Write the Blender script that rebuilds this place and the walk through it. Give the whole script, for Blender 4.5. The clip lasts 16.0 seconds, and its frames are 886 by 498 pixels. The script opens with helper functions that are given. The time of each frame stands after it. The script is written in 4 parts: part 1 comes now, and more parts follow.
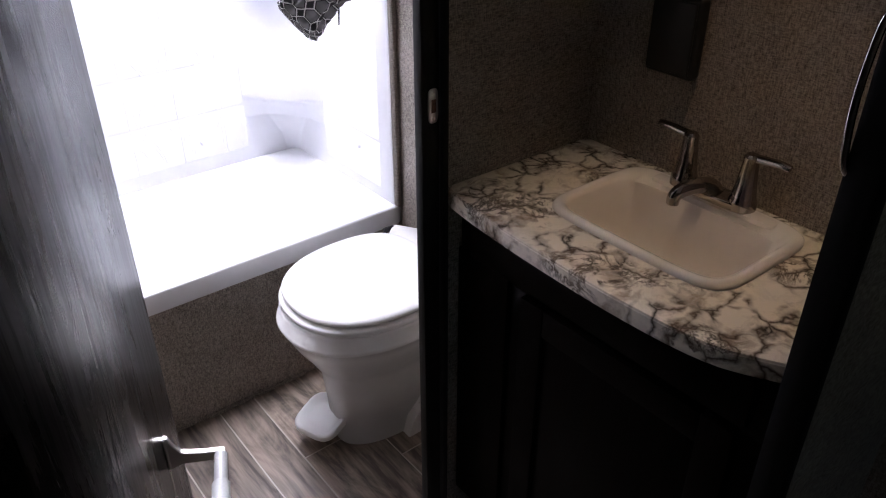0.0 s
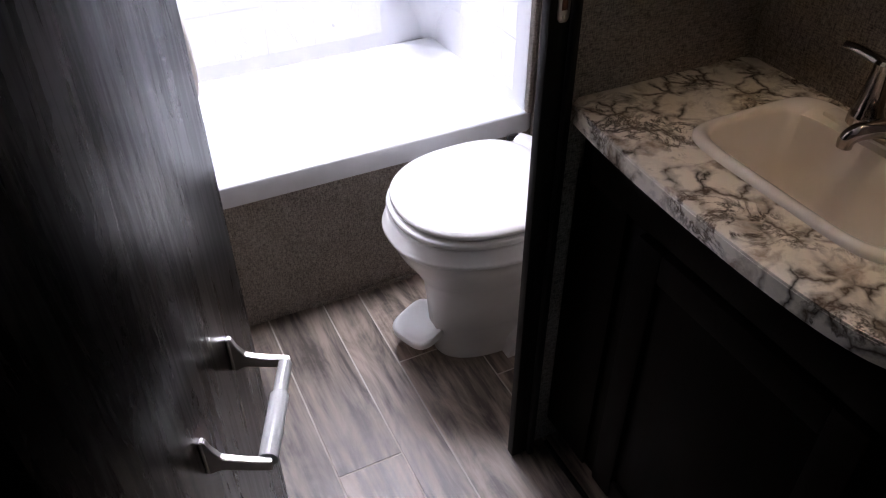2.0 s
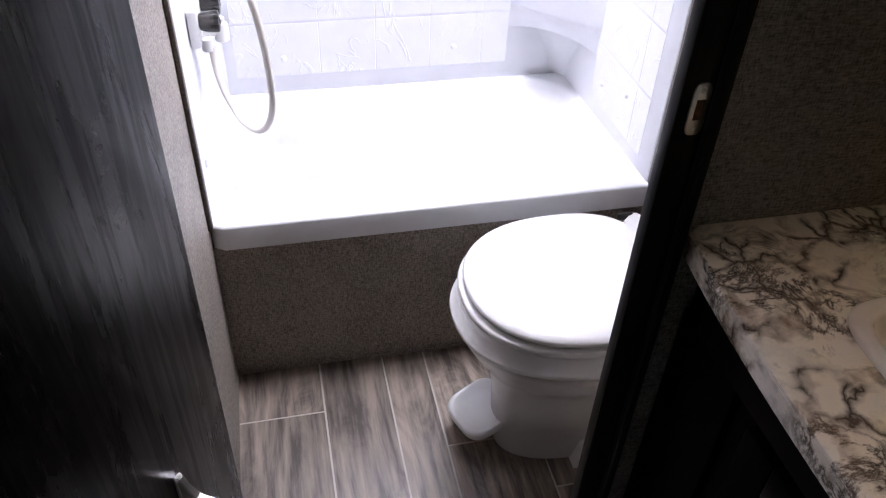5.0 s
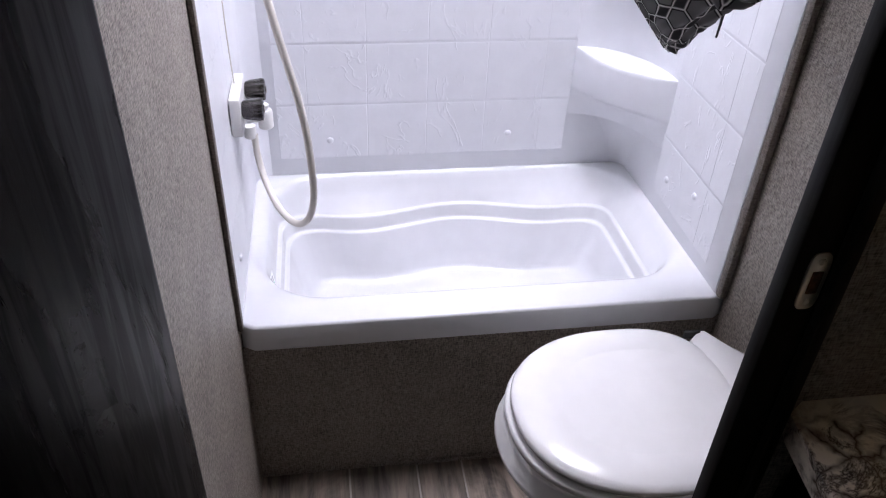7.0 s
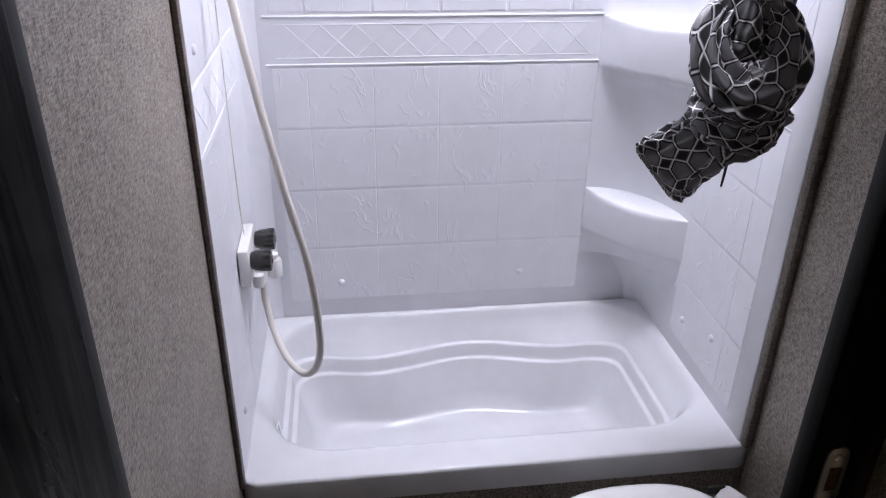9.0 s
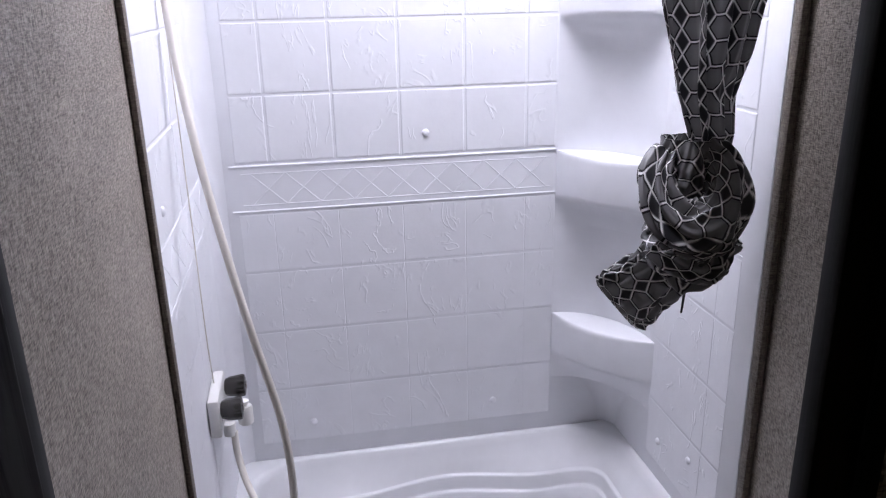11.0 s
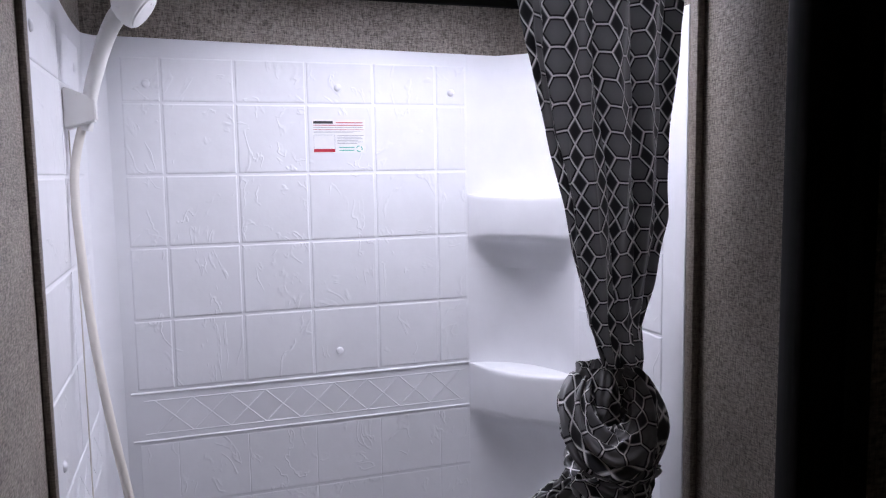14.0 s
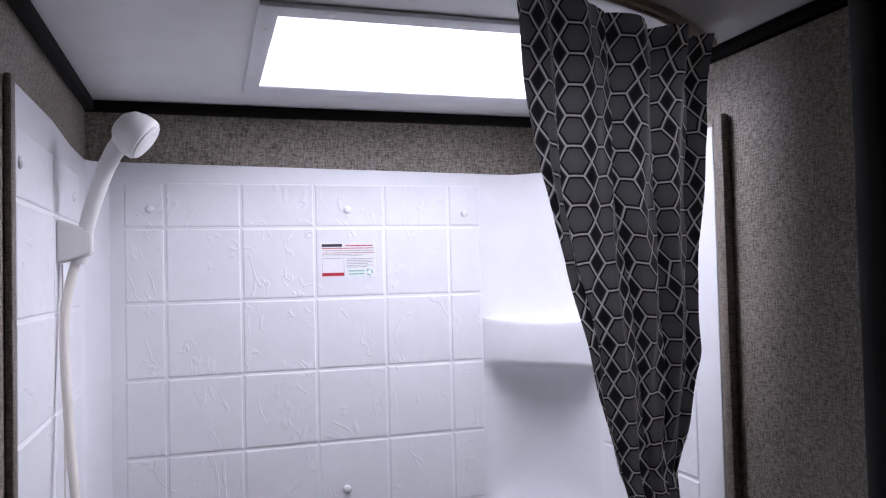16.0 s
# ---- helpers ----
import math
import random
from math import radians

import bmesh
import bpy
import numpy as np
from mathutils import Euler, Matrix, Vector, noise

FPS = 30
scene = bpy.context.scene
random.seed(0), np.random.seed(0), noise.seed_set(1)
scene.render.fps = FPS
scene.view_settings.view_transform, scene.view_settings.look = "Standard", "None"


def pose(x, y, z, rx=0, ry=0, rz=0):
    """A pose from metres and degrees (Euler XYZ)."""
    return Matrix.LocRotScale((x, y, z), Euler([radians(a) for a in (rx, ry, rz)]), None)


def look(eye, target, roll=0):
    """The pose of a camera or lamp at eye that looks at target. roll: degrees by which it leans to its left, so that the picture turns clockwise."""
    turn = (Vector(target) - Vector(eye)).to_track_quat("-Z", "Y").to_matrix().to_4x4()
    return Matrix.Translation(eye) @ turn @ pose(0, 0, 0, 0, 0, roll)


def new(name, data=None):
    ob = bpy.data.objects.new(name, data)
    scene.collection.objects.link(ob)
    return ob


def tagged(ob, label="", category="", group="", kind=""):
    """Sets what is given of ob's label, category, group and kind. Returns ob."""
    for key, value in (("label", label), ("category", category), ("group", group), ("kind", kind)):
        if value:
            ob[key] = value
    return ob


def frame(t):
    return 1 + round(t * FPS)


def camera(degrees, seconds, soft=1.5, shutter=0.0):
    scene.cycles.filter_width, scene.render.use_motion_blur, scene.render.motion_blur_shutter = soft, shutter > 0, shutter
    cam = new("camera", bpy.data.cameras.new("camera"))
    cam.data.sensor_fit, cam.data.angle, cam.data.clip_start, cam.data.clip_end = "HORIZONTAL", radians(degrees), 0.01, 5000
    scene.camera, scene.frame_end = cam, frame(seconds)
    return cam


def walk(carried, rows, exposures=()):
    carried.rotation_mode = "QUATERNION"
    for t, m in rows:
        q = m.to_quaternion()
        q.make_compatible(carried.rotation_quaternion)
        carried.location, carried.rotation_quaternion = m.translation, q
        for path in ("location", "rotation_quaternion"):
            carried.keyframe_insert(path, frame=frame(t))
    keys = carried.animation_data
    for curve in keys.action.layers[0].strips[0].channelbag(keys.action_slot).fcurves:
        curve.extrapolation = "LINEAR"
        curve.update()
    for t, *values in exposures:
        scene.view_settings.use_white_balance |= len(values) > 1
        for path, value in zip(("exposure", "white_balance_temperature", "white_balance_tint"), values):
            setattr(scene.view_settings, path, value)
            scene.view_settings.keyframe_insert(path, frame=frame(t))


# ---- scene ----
cam = camera(60.2, 16.0, 1.15)
PATH = [
    (0, (0.446, 0.426, 1.54), (1.51, 1.765, 0.504), 0.0),
    (0.5, (0.452, 0.435, 1.531), (1.446, 1.804, 0.464), 0.2),
    (1, (0.48, 0.46, 1.52), (1.356, 1.866, 0.399), 0.3),
    (1.5, (0.527, 0.485, 1.5), (1.271, 1.91, 0.311), -0.7),
    (2, (0.57, 0.504, 1.487), (1.249, 1.91, 0.238), -0.3),
    (2.5, (0.605, 0.531, 1.478), (1.201, 1.954, 0.205), -0.2),
    (3, (0.646, 0.556, 1.472), (1.174, 2.008, 0.202), 0.4),
    (3.2, (0.662, 0.562, 1.47), (1.153, 2.028, 0.201), 0.3),
    (5.5, (0.781, 0.835, 1.46), (1.127, 2.345, 0.195), 2.9),
    (6, (0.78, 0.882, 1.458), (1.086, 2.418, 0.214), 2.9),
    (6.5, (0.782, 0.906, 1.461), (1.077, 2.461, 0.239), 3.0),
    (7, (0.793, 0.94, 1.474), (1.076, 2.538, 0.306), 2.7),
    (7.5, (0.804, 0.97, 1.49), (1.072, 2.616, 0.385), 2.8),
    (8, (0.816, 0.987, 1.504), (1.066, 2.677, 0.465), 2.3),
    (10.3, (0.832, 0.985, 1.543), (1.104, 2.822, 0.803), -1.1),
    (10.5, (0.833, 0.984, 1.551), (1.118, 2.832, 0.84), -1.3),
    (11, (0.831, 0.982, 1.57), (1.165, 2.847, 0.93), -1.2),
    (11.5, (0.826, 0.983, 1.589), (1.195, 2.861, 1.008), -1.1),
    (12, (0.819, 0.985, 1.604), (1.25, 2.872, 1.098), -0.9),
    (12.5, (0.811, 0.989, 1.62), (1.277, 2.887, 1.195), -0.8),
    (13, (0.806, 0.989, 1.637), (1.301, 2.895, 1.284), -0.9),
    (13.5, (0.801, 0.998, 1.65), (1.36, 2.896, 1.364), -1.0),
    (14, (0.794, 1.005, 1.666), (1.419, 2.894, 1.464), -0.9),
    (14.5, (0.792, 1.016, 1.681), (1.444, 2.903, 1.56), -1.2),
    (15, (0.793, 1.031, 1.694), (1.46, 2.915, 1.644), -1.4),
    (15.5, (0.81, 1.06, 1.707), (1.447, 2.956, 1.709), -1.7),
    (16, (0.827, 1.085, 1.714), (1.419, 2.994, 1.776), -1.4),
]
EXPOSURES = [(0.0, 1.26), (3.2, 1.26), (5.5, 0.9), (6.5, 0.48), (7.5, 0.1), (8.2, -0.1), (10.5, -0.42), (12.5, -0.70), (13.5, -1.0), (14.2, -1.12), (14.5, -1.12), (16.0, -1.22)]
walk(cam, [(t, look(eye, target, roll)) for t, eye, target, roll in PATH], EXPOSURES)

# ---------------------------------------------------------------- light
CEIL = 2.07
world = bpy.data.worlds.new("sky")
scene.world = world
world.use_nodes = True
sky = world.node_tree.nodes.new("ShaderNodeTexSky")
sky.sky_type, sky.sun_disc, sky.sun_elevation, sky.sun_rotation = "NISHITA", False, radians(50), radians(30)
world.node_tree.links.new(sky.outputs[0], world.node_tree.nodes["Background"].inputs[0])
world.node_tree.nodes["Background"].inputs[1].default_value = 0.08


def area_lamp(name, m, sx, sy, watts, color):
    d = bpy.data.lights.new(name, "AREA")
    d.shape, d.size, d.size_y, d.energy, d.color = "RECTANGLE", sx, sy, watts, color
    ob = new(name, d)
    ob.matrix_world = m
    return ob


# daylight through the skylight over the tub, and a weak warm fill added behind
area_lamp("skylight_daylight", look((1.36, 2.308, CEIL + 0.21), (1.36, 2.308, 0)), 0.66, 0.56, 47, (0.87, 0.86, 1.0))
area_lamp("cabin_window_daylight", look((0.2, -2.95, 1.35), (0.2, 1.0, 1.35)), 1.0, 0.6, 0.045, (1.0, 0.80, 0.60))
# unseen ceiling light inferred from the top-lit worktop; no fixture is built
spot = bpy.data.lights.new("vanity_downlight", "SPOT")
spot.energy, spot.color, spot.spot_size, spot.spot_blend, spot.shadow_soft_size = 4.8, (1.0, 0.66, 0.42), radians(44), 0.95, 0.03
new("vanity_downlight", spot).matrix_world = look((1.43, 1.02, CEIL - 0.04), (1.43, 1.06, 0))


# ---------------------------------------------------------------- materials
def shader(name, rough=0.5, metal=0.0, color=(0.8, 0.8, 0.8), spec=0.5):
    m = bpy.data.materials.new(name)
    m.use_nodes = True
    nt = m.node_tree
    b = nt.nodes["Principled BSDF"]
    b.inputs["Base Color"].default_value = (*color, 1)
    b.inputs["Roughness"].default_value, b.inputs["Metallic"].default_value = rough, metal
    b.inputs["Specular IOR Level"].default_value = spec
    pos = nt.nodes.new("ShaderNodeNewGeometry")
    return m, nt, b, pos.outputs["Position"]


def node(nt, kind, **kw):
    n = nt.nodes.new(kind)
    for k, v in kw.items():
        n.inputs[k.replace("_", " ")].default_value = v
    return n


def scaled(nt, vec, s):
    n = nt.nodes.new("ShaderNodeMapping")
    n.inputs["Scale"].default_value = s
    nt.links.new(vec, n.inputs["Vector"])
    return n.outputs["Vector"]


def noise_tex(nt, vec, scale, detail=4.0, rough=0.6, distort=0.0):
    n = node(nt, "ShaderNodeTexNoise", Scale=scale, Detail=detail, Roughness=rough, Distortion=distort)
    nt.links.new(vec, n.inputs["Vector"])
    return n.outputs["Fac"]


def ramp(nt, fac, *stops):
    r = nt.nodes.new("ShaderNodeValToRGB")
    els = r.color_ramp.elements
    while len(els) < len(stops):
        els.new(0.5)
    for e, (p, c) in zip(els, stops):
        e.position, e.color = p, (*c, 1) if len(c) == 3 else c
    nt.links.new(fac, r.inputs["Fac"])
    return r.outputs["Color"]


def mth(nt, op, a, b=None, c=None):
    n = nt.nodes.new("ShaderNodeMath")
    n.operation = op
    for i, v in enumerate((a, b, c)):
        if v is None:
            continue
        if isinstance(v, (int, float)):
            n.inputs[i].default_value = v
        else:
            nt.links.new(v, n.inputs[i])
    return n.outputs[0]


def mixc(nt, fac, a, b, blend="MIX"):
    n = nt.nodes.new("ShaderNodeMix")
    n.data_type, n.blend_type = "RGBA", blend
    for sock, v in ((n.inputs[0], fac), (n.inputs[6], a), (n.inputs[7], b)):
        if isinstance(v, (int, float)):
            sock.default_value = v
        elif isinstance(v, tuple):
            sock.default_value = (*v, 1)
        else:
            nt.links.new(v, sock)
    return n.outputs[2]


def bump(nt, b, height, strength, distance):
    n = nt.nodes.new("ShaderNodeBump")
    n.inputs["Strength"].default_value, n.inputs["Distance"].default_value = strength, distance
    nt.links.new(height, n.inputs["Height"])
    nt.links.new(n.outputs["Normal"], b.inputs["Normal"])


def linen(name, dark, light):
    """Woven-look vinyl wall covering: fine uneven threads in both directions."""
    m, nt, b, pos = shader(name, 0.55)
    wv = noise_tex(nt, scaled(nt, pos, (430, 430, 90)), 1, 2)
    wh = noise_tex(nt, scaled(nt, pos, (95, 95, 450)), 1, 2)
    big = noise_tex(nt, pos, 9, 3)
    f = mth(nt, "ADD", mth(nt, "MULTIPLY", wv, 0.5), mth(nt, "MULTIPLY", wh, 0.5))
    f2 = mth(nt, "ADD", f, mth(nt, "MULTIPLY", mth(nt, "SUBTRACT", big, 0.5), 0.15))
    nt.links.new(ramp(nt, f2, (0.36, dark), (0.64, light)), b.inputs["Base Color"])
    bump(nt, b, f, 0.5, 0.0012)
    return m


LINEN = linen("linen_wall_vinyl", (0.085, 0.069, 0.056), (0.43, 0.378, 0.322))
LINEN_TRIM = linen("linen_wrapped_bead", (0.07, 0.055, 0.042), (0.22, 0.185, 0.15))


def white_gloss(name, color, rough, slate=0.0):
    m, nt, b, pos = shader(name, rough, color=color)
    n1 = noise_tex(nt, pos, 14, 3)
    nt.links.new(ramp(nt, n1, (0.3, tuple(c * 0.95 for c in color)), (0.7, color)), b.inputs["Base Color"])
    r = nt.nodes.new("ShaderNodeMapRange")
    r.inputs["To Min"].default_value, r.inputs["To Max"].default_value = rough * 0.8, rough * 1.3
    nt.links.new(noise_tex(nt, pos, 40, 4), r.inputs["Value"])
    nt.links.new(r.outputs[0], b.inputs["Roughness"])
    if slate:
        w = scaled(nt, pos, (1.0, 1.0, 0.75))
        n2 = noise_tex(nt, w, 8, 3.0, 0.55, 1.2)
        chips = ramp(nt, n2, (0.485, (0, 0, 0)), (0.50, (1, 1, 1)), (0.535, (0, 0, 0)))
        sep = nt.nodes.new("ShaderNodeSeparateColor")
        nt.links.new(chips, sep.inputs[0])
        msk = mth(nt, "MINIMUM", mth(nt, "MAXIMUM", mth(nt, "MULTIPLY_ADD", noise_tex(nt, w, 17, 3), 9.0, -4.4), 0.0), 1.0)
        h = mth(nt, "ADD", mth(nt, "MULTIPLY", sep.outputs[0], msk), mth(nt, "MULTIPLY", noise_tex(nt, pos, 16, 3), 0.7))
        bump(nt, b, h, slate, 0.003)
    else:
        bump(nt, b, noise_tex(nt, pos, 25, 2), 0.06, 0.002)
    return m


SURROUND = white_gloss("surround_plastic", (0.77, 0.775, 0.80), 0.42)
SLATE = white_gloss("surround_slate_tile", (0.77, 0.775, 0.80), 0.38, 0.30)
TUBWHITE = white_gloss("tub_plastic", (0.76, 0.765, 0.78), 0.20)
PORCELAIN = white_gloss("toilet_white", (0.82, 0.81, 0.79), 0.22)
SINKWHITE = white_gloss("sink_white", (0.84, 0.82, 0.79), 0.16)
FITTING = white_gloss("white_fitting_plastic", (0.80, 0.79, 0.77), 0.28)
HOSE = white_gloss("hose_vinyl", (0.74, 0.70, 0.64), 0.32)
CEILING = white_gloss("ceiling_panel_white", (0.82, 0.82, 0.82), 0.6)
BEIGE = white_gloss("beige_track_plastic", (0.50, 0.43, 0.34), 0.5)


def wood(name, dark, light, rough, grain_axis, knots=0.6, bump_s=0.25, random_tint=0.0, cross=16.0, spec=0.5, pores=0.0, stretch=0.11, fine=0.28):
    m, nt, b, pos = shader(name, rough, spec=spec)
    s = [cross, cross, cross]
    s[grain_axis] = cross * stretch
    v = scaled(nt, pos, tuple(s))
    if random_tint:
        info = nt.nodes.new("ShaderNodeObjectInfo")
        add = nt.nodes.new("ShaderNodeVectorMath")
        add.operation = "SCALE"
        cmb = nt.nodes.new("ShaderNodeCombineXYZ")
        for i in range(3):
            nt.links.new(info.outputs["Random"], cmb.inputs[i])
        nt.links.new(cmb.outputs[0], add.inputs[0])
        add.inputs["Scale"].default_value = 37.0
        ad2 = nt.nodes.new("ShaderNodeVectorMath")
        nt.links.new(v, ad2.inputs[0])
        nt.links.new(add.outputs[0], ad2.inputs[1])
        v = ad2.outputs[0]
    g1 = noise_tex(nt, v, 1.0, 7, 0.68, knots)
    v2 = scaled(nt, v, tuple(7.0 if i != grain_axis else 2.0 for i in range(3)))
    g2 = noise_tex(nt, v2, 1.0, 3, 0.6)
    f = mth(nt, "ADD", mth(nt, "MULTIPLY", g1, 1 - fine), mth(nt, "MULTIPLY", g2, fine))
    col = ramp(nt, f, (0.40, dark), (0.5, tuple((a + c) / 2 for a, c in zip(dark, light))), (0.61, light))
    if random_tint:
        t = nt.nodes.new("ShaderNodeMapRange")
        t.inputs["To Min"].default_value, t.inputs["To Max"].default_value = 1 - random_tint, 1 + random_tint
        nt.links.new(info.outputs["Random"], t.inputs["Value"])
        hsv = nt.nodes.new("ShaderNodeHueSaturation")
        nt.links.new(t.outputs[0], hsv.inputs["Value"])
        nt.links.new(col, hsv.inputs["Color"])
        col = hsv.outputs[0]
    nt.links.new(col, b.inputs["Base Color"])
    rr = nt.nodes.new("ShaderNodeMapRange")
    rr.inputs["To Min"].default_value, rr.inputs["To Max"].default_value = rough * 0.75, rough * 1.35
    nt.links.new(g1, rr.inputs["Value"])
    nt.links.new(rr.outputs[0], b.inputs["Roughness"])
    bump(nt, b, f, bump_s, 0.002)
    if pores:
        # long matt pores that take the polish off the veneer
        sp = [cross * 9.0] * 3
        sp[grain_axis] = cross * 0.5
        pn = noise_tex(nt, scaled(nt, pos, tuple(sp)), 1.0, 4, 0.6, 0.8)
        gate = noise_tex(nt, scaled(nt, pos, tuple(q * 0.22 for q in sp)), 1.0, 2)
        lv = nt.nodes.new("ShaderNodeMapRange")
        lv.inputs["From Min"].default_value, lv.inputs["From Max"].default_value = 0.42, 0.56
        lv.inputs["To Min"].default_value, lv.inputs["To Max"].default_value = spec * (1 - pores), spec * 1.15
        nt.links.new(mth(nt, "ADD", mth(nt, "MULTIPLY", pn, 0.8), mth(nt, "MULTIPLY", gate, 0.2)), lv.inputs["Value"])
        nt.links.new(lv.outputs[0], b.inputs["Specular IOR Level"])
    return m


DOORWOOD = wood("dark_stained_door_veneer", (0.0016, 0.0013, 0.0013), (0.008, 0.0064, 0.006), 0.26, 2, 1.2, 0.16, cross=9.0, spec=0.27, pores=0.6, stretch=0.15)
DARKWOOD = wood("espresso_cabinet_wood", (0.0016, 0.0011, 0.0009), (0.006, 0.0036, 0.0027), 0.5, 2, 0.4, spec=0.04)
JAMBWOOD = wood("charcoal_jamb_wood", (0.003, 0.003, 0.003), (0.016, 0.0155, 0.0155), 0.5, 2, 0.4, spec=0.15)
PLANK = wood("grey_oak_plank", (0.066, 0.051, 0.040), (0.315, 0.252, 0.200), 0.38, 1, 3.4, 0.25, 0.24, cross=8.0, fine=0.46, stretch=0.24)
GROUT = white_gloss("pale_floor_joint", (0.44, 0.385, 0.335), 0.6)

MARBLE, nt, b, pos = shader("veined_marble_laminate", 0.22)
warp = nt.nodes.new("ShaderNodeTexNoise")
warp.inputs["Scale"].default_value, warp.inputs["Detail"].default_value = 22, 6
nt.links.new(pos, warp.inputs["Vector"])
wadd = nt.nodes.new("ShaderNodeVectorMath")
wadd.operation = "MULTIPLY_ADD"
nt.links.new(warp.outputs["Color"], wadd.inputs[0])
wadd.inputs[1].default_value = (0.06, 0.06, 0.06)
nt.links.new(pos, wadd.inputs[2])
vor = node(nt, "ShaderNodeTexVoronoi", Scale=19.0)
vor.feature = "DISTANCE_TO_EDGE"
nt.links.new(wadd.outputs[0], vor.inputs["Vector"])
vmask = noise_tex(nt, pos, 11, 3)
vein = mth(nt, "MULTIPLY", mth(nt, "SUBTRACT", 1.0, mth(nt, "MINIMUM", mth(nt, "MULTIPLY", vor.outputs["Distance"], 6.0), 1.0)), mth(nt, "MINIMUM", mth(nt, "MAXIMUM", mth(nt, "MULTIPLY_ADD", vmask, 8.0, -3.2), 0.0), 1.0))
rn = noise_tex(nt, pos, 13, 8, 0.7, 0.6)
ridge_v = mth(nt, "MAXIMUM", mth(nt, "SUBTRACT", 1.0, mth(nt, "MULTIPLY", mth(nt, "ABSOLUTE", mth(nt, "SUBTRACT", rn, 0.5)), 19.0)), 0.0)
rmask = mth(nt, "MINIMUM", mth(nt, "MAXIMUM", mth(nt, "MULTIPLY_ADD", noise_tex(nt, pos, 8, 3), 7.0, -3.1), 0.10), 1.0)
vein2 = mth(nt, "MAXIMUM", mth(nt, "MULTIPLY", mth(nt, "POWER", vein, 1.25), 1.0), mth(nt, "MULTIPLY", ridge_v, rmask))
cloud = ramp(nt, noise_tex(nt, wadd.outputs[0], 12, 5), (0.34, (0.40, 0.33, 0.26)), (0.46, (0.84, 0.80, 0.70)), (0.75, (0.84, 0.80, 0.73)))
vein_tint = ramp(nt, noise_tex(nt, pos, 26, 3), (0.35, (0.028, 0.024, 0.024)), (0.62, (0.12, 0.085, 0.062)))
nt.links.new(mixc(nt, vein2, cloud, vein_tint), b.inputs["Base Color"])
bump(nt, b, vein, 0.05, 0.001)

CHROME, nt, b, pos = shader("chrome", 0.10, 1.0, (0.40, 0.37, 0.345))
nt.links.new(ramp(nt, noise_tex(nt, pos, 120, 3), (0.3, (0.07, 0.07, 0.07)), (0.8, (0.18, 0.18, 0.18))), b.inputs["Roughness"])
NICKEL, nt, b, pos = shader("brushed_nickel", 0.28, 1.0, (0.80, 0.77, 0.72))
nt.links.new(ramp(nt, noise_tex(nt, pos, 90, 3), (0.3, (0.32, 0.32, 0.32)), (0.8, (0.48, 0.48, 0.48))), b.inputs["Roughness"])
BLACKPL, nt, b, pos = shader("black_plastic", 0.4, 0, (0.008, 0.008, 0.008))
bump(nt, b, noise_tex(nt, pos, 300, 2), 0.1, 0.0005)
BLACKTRIM, nt, b, pos = shader("black_trim", 0.7, 0, (0.005, 0.0045, 0.0045), 0.12)
bump(nt, b, noise_tex(nt, pos, 90, 3), 0.15, 0.001)
BOREHOLE, nt, b, pos = shader("bare_wood_hole", 0.8, 0, (0.16, 0.06, 0.03))
nt.links.new(ramp(nt, noise_tex(nt, pos, 200, 3), (0.3, (0.07, 0.03, 0.015)), (0.7, (0.20, 0.08, 0.04))), b.inputs["Base Color"])
SMOKE, nt, b, pos = shader("smoked_acrylic", 0.06, 0, (0.05, 0.045, 0.042))
b.inputs["Transmission Weight"].default_value = 0.55
b.inputs["IOR"].default_value = 1.49
ACRYLIC, nt, b, pos = shader("skylight_acrylic", 0.25, 0, (0.95, 0.96, 1.0))
tr = nt.nodes.new("ShaderNodeBsdfTransparent")
tl = nt.nodes.new("ShaderNodeBsdfTranslucent")
tl.inputs["Color"].default_value = (0.93, 0.94, 1.0, 1)
mx = nt.nodes.new("ShaderNodeMixShader")
mx.inputs[0].default_value = 0.45
nt.links.new(tr.outputs[0], mx.inputs[1])
nt.links.new(tl.outputs[0], mx.inputs[2])
nt.links.new(mx.outputs[0], nt.nodes["Material Output"].inputs["Surface"])
PAPER, nt, b, pos = shader("printed_label", 0.5, 0, (0.80, 0.80, 0.80))
nt.links.new(ramp(nt, noise_tex(nt, pos, 80, 2), (0.3, (0.76, 0.76, 0.77)), (0.7, (0.82, 0.82, 0.82))), b.inputs["Base Color"])


def ink(name, color):
    return shader(name, 0.5, 0, color)[0]


INK_RED, INK_BLACK, INK_GREY, INK_GREEN = ink("red_ink", (0.45, 0.03, 0.05)), ink("black_ink", (0.03, 0.03, 0.03)), ink("grey_ink", (0.30, 0.30, 0.32)), ink("green_ink", (0.10, 0.45, 0.33))

# printed fabric: hexagons edged in black and silver, dark lozenges between
FABRIC, nt, b, pos = shader("hexagon_print_fabric", 0.30, 0, (0.1, 0.1, 0.1))
uv = nt.nodes.new("ShaderNodeUVMap")
uv.uv_map = "cloth"
sep = nt.nodes.new("ShaderNodeSeparateXYZ")
nt.links.new(uv.outputs[0], sep.inputs[0])
CW, CH, CS = 0.0455, 0.0385, 0.0105
cu = mth(nt, "ABSOLUTE", mth(nt, "MULTIPLY", mth(nt, "SUBTRACT", mth(nt, "FRACT", mth(nt, "DIVIDE", sep.outputs[0], CW)), 0.5), CW))
cv = mth(nt, "ABSOLUTE", mth(nt, "MULTIPLY", mth(nt, "SUBTRACT", mth(nt, "FRACT", mth(nt, "DIVIDE", sep.outputs[1], CH)), 0.5), CH))
slope = (CW / 2 - CS) / (CH / 2)
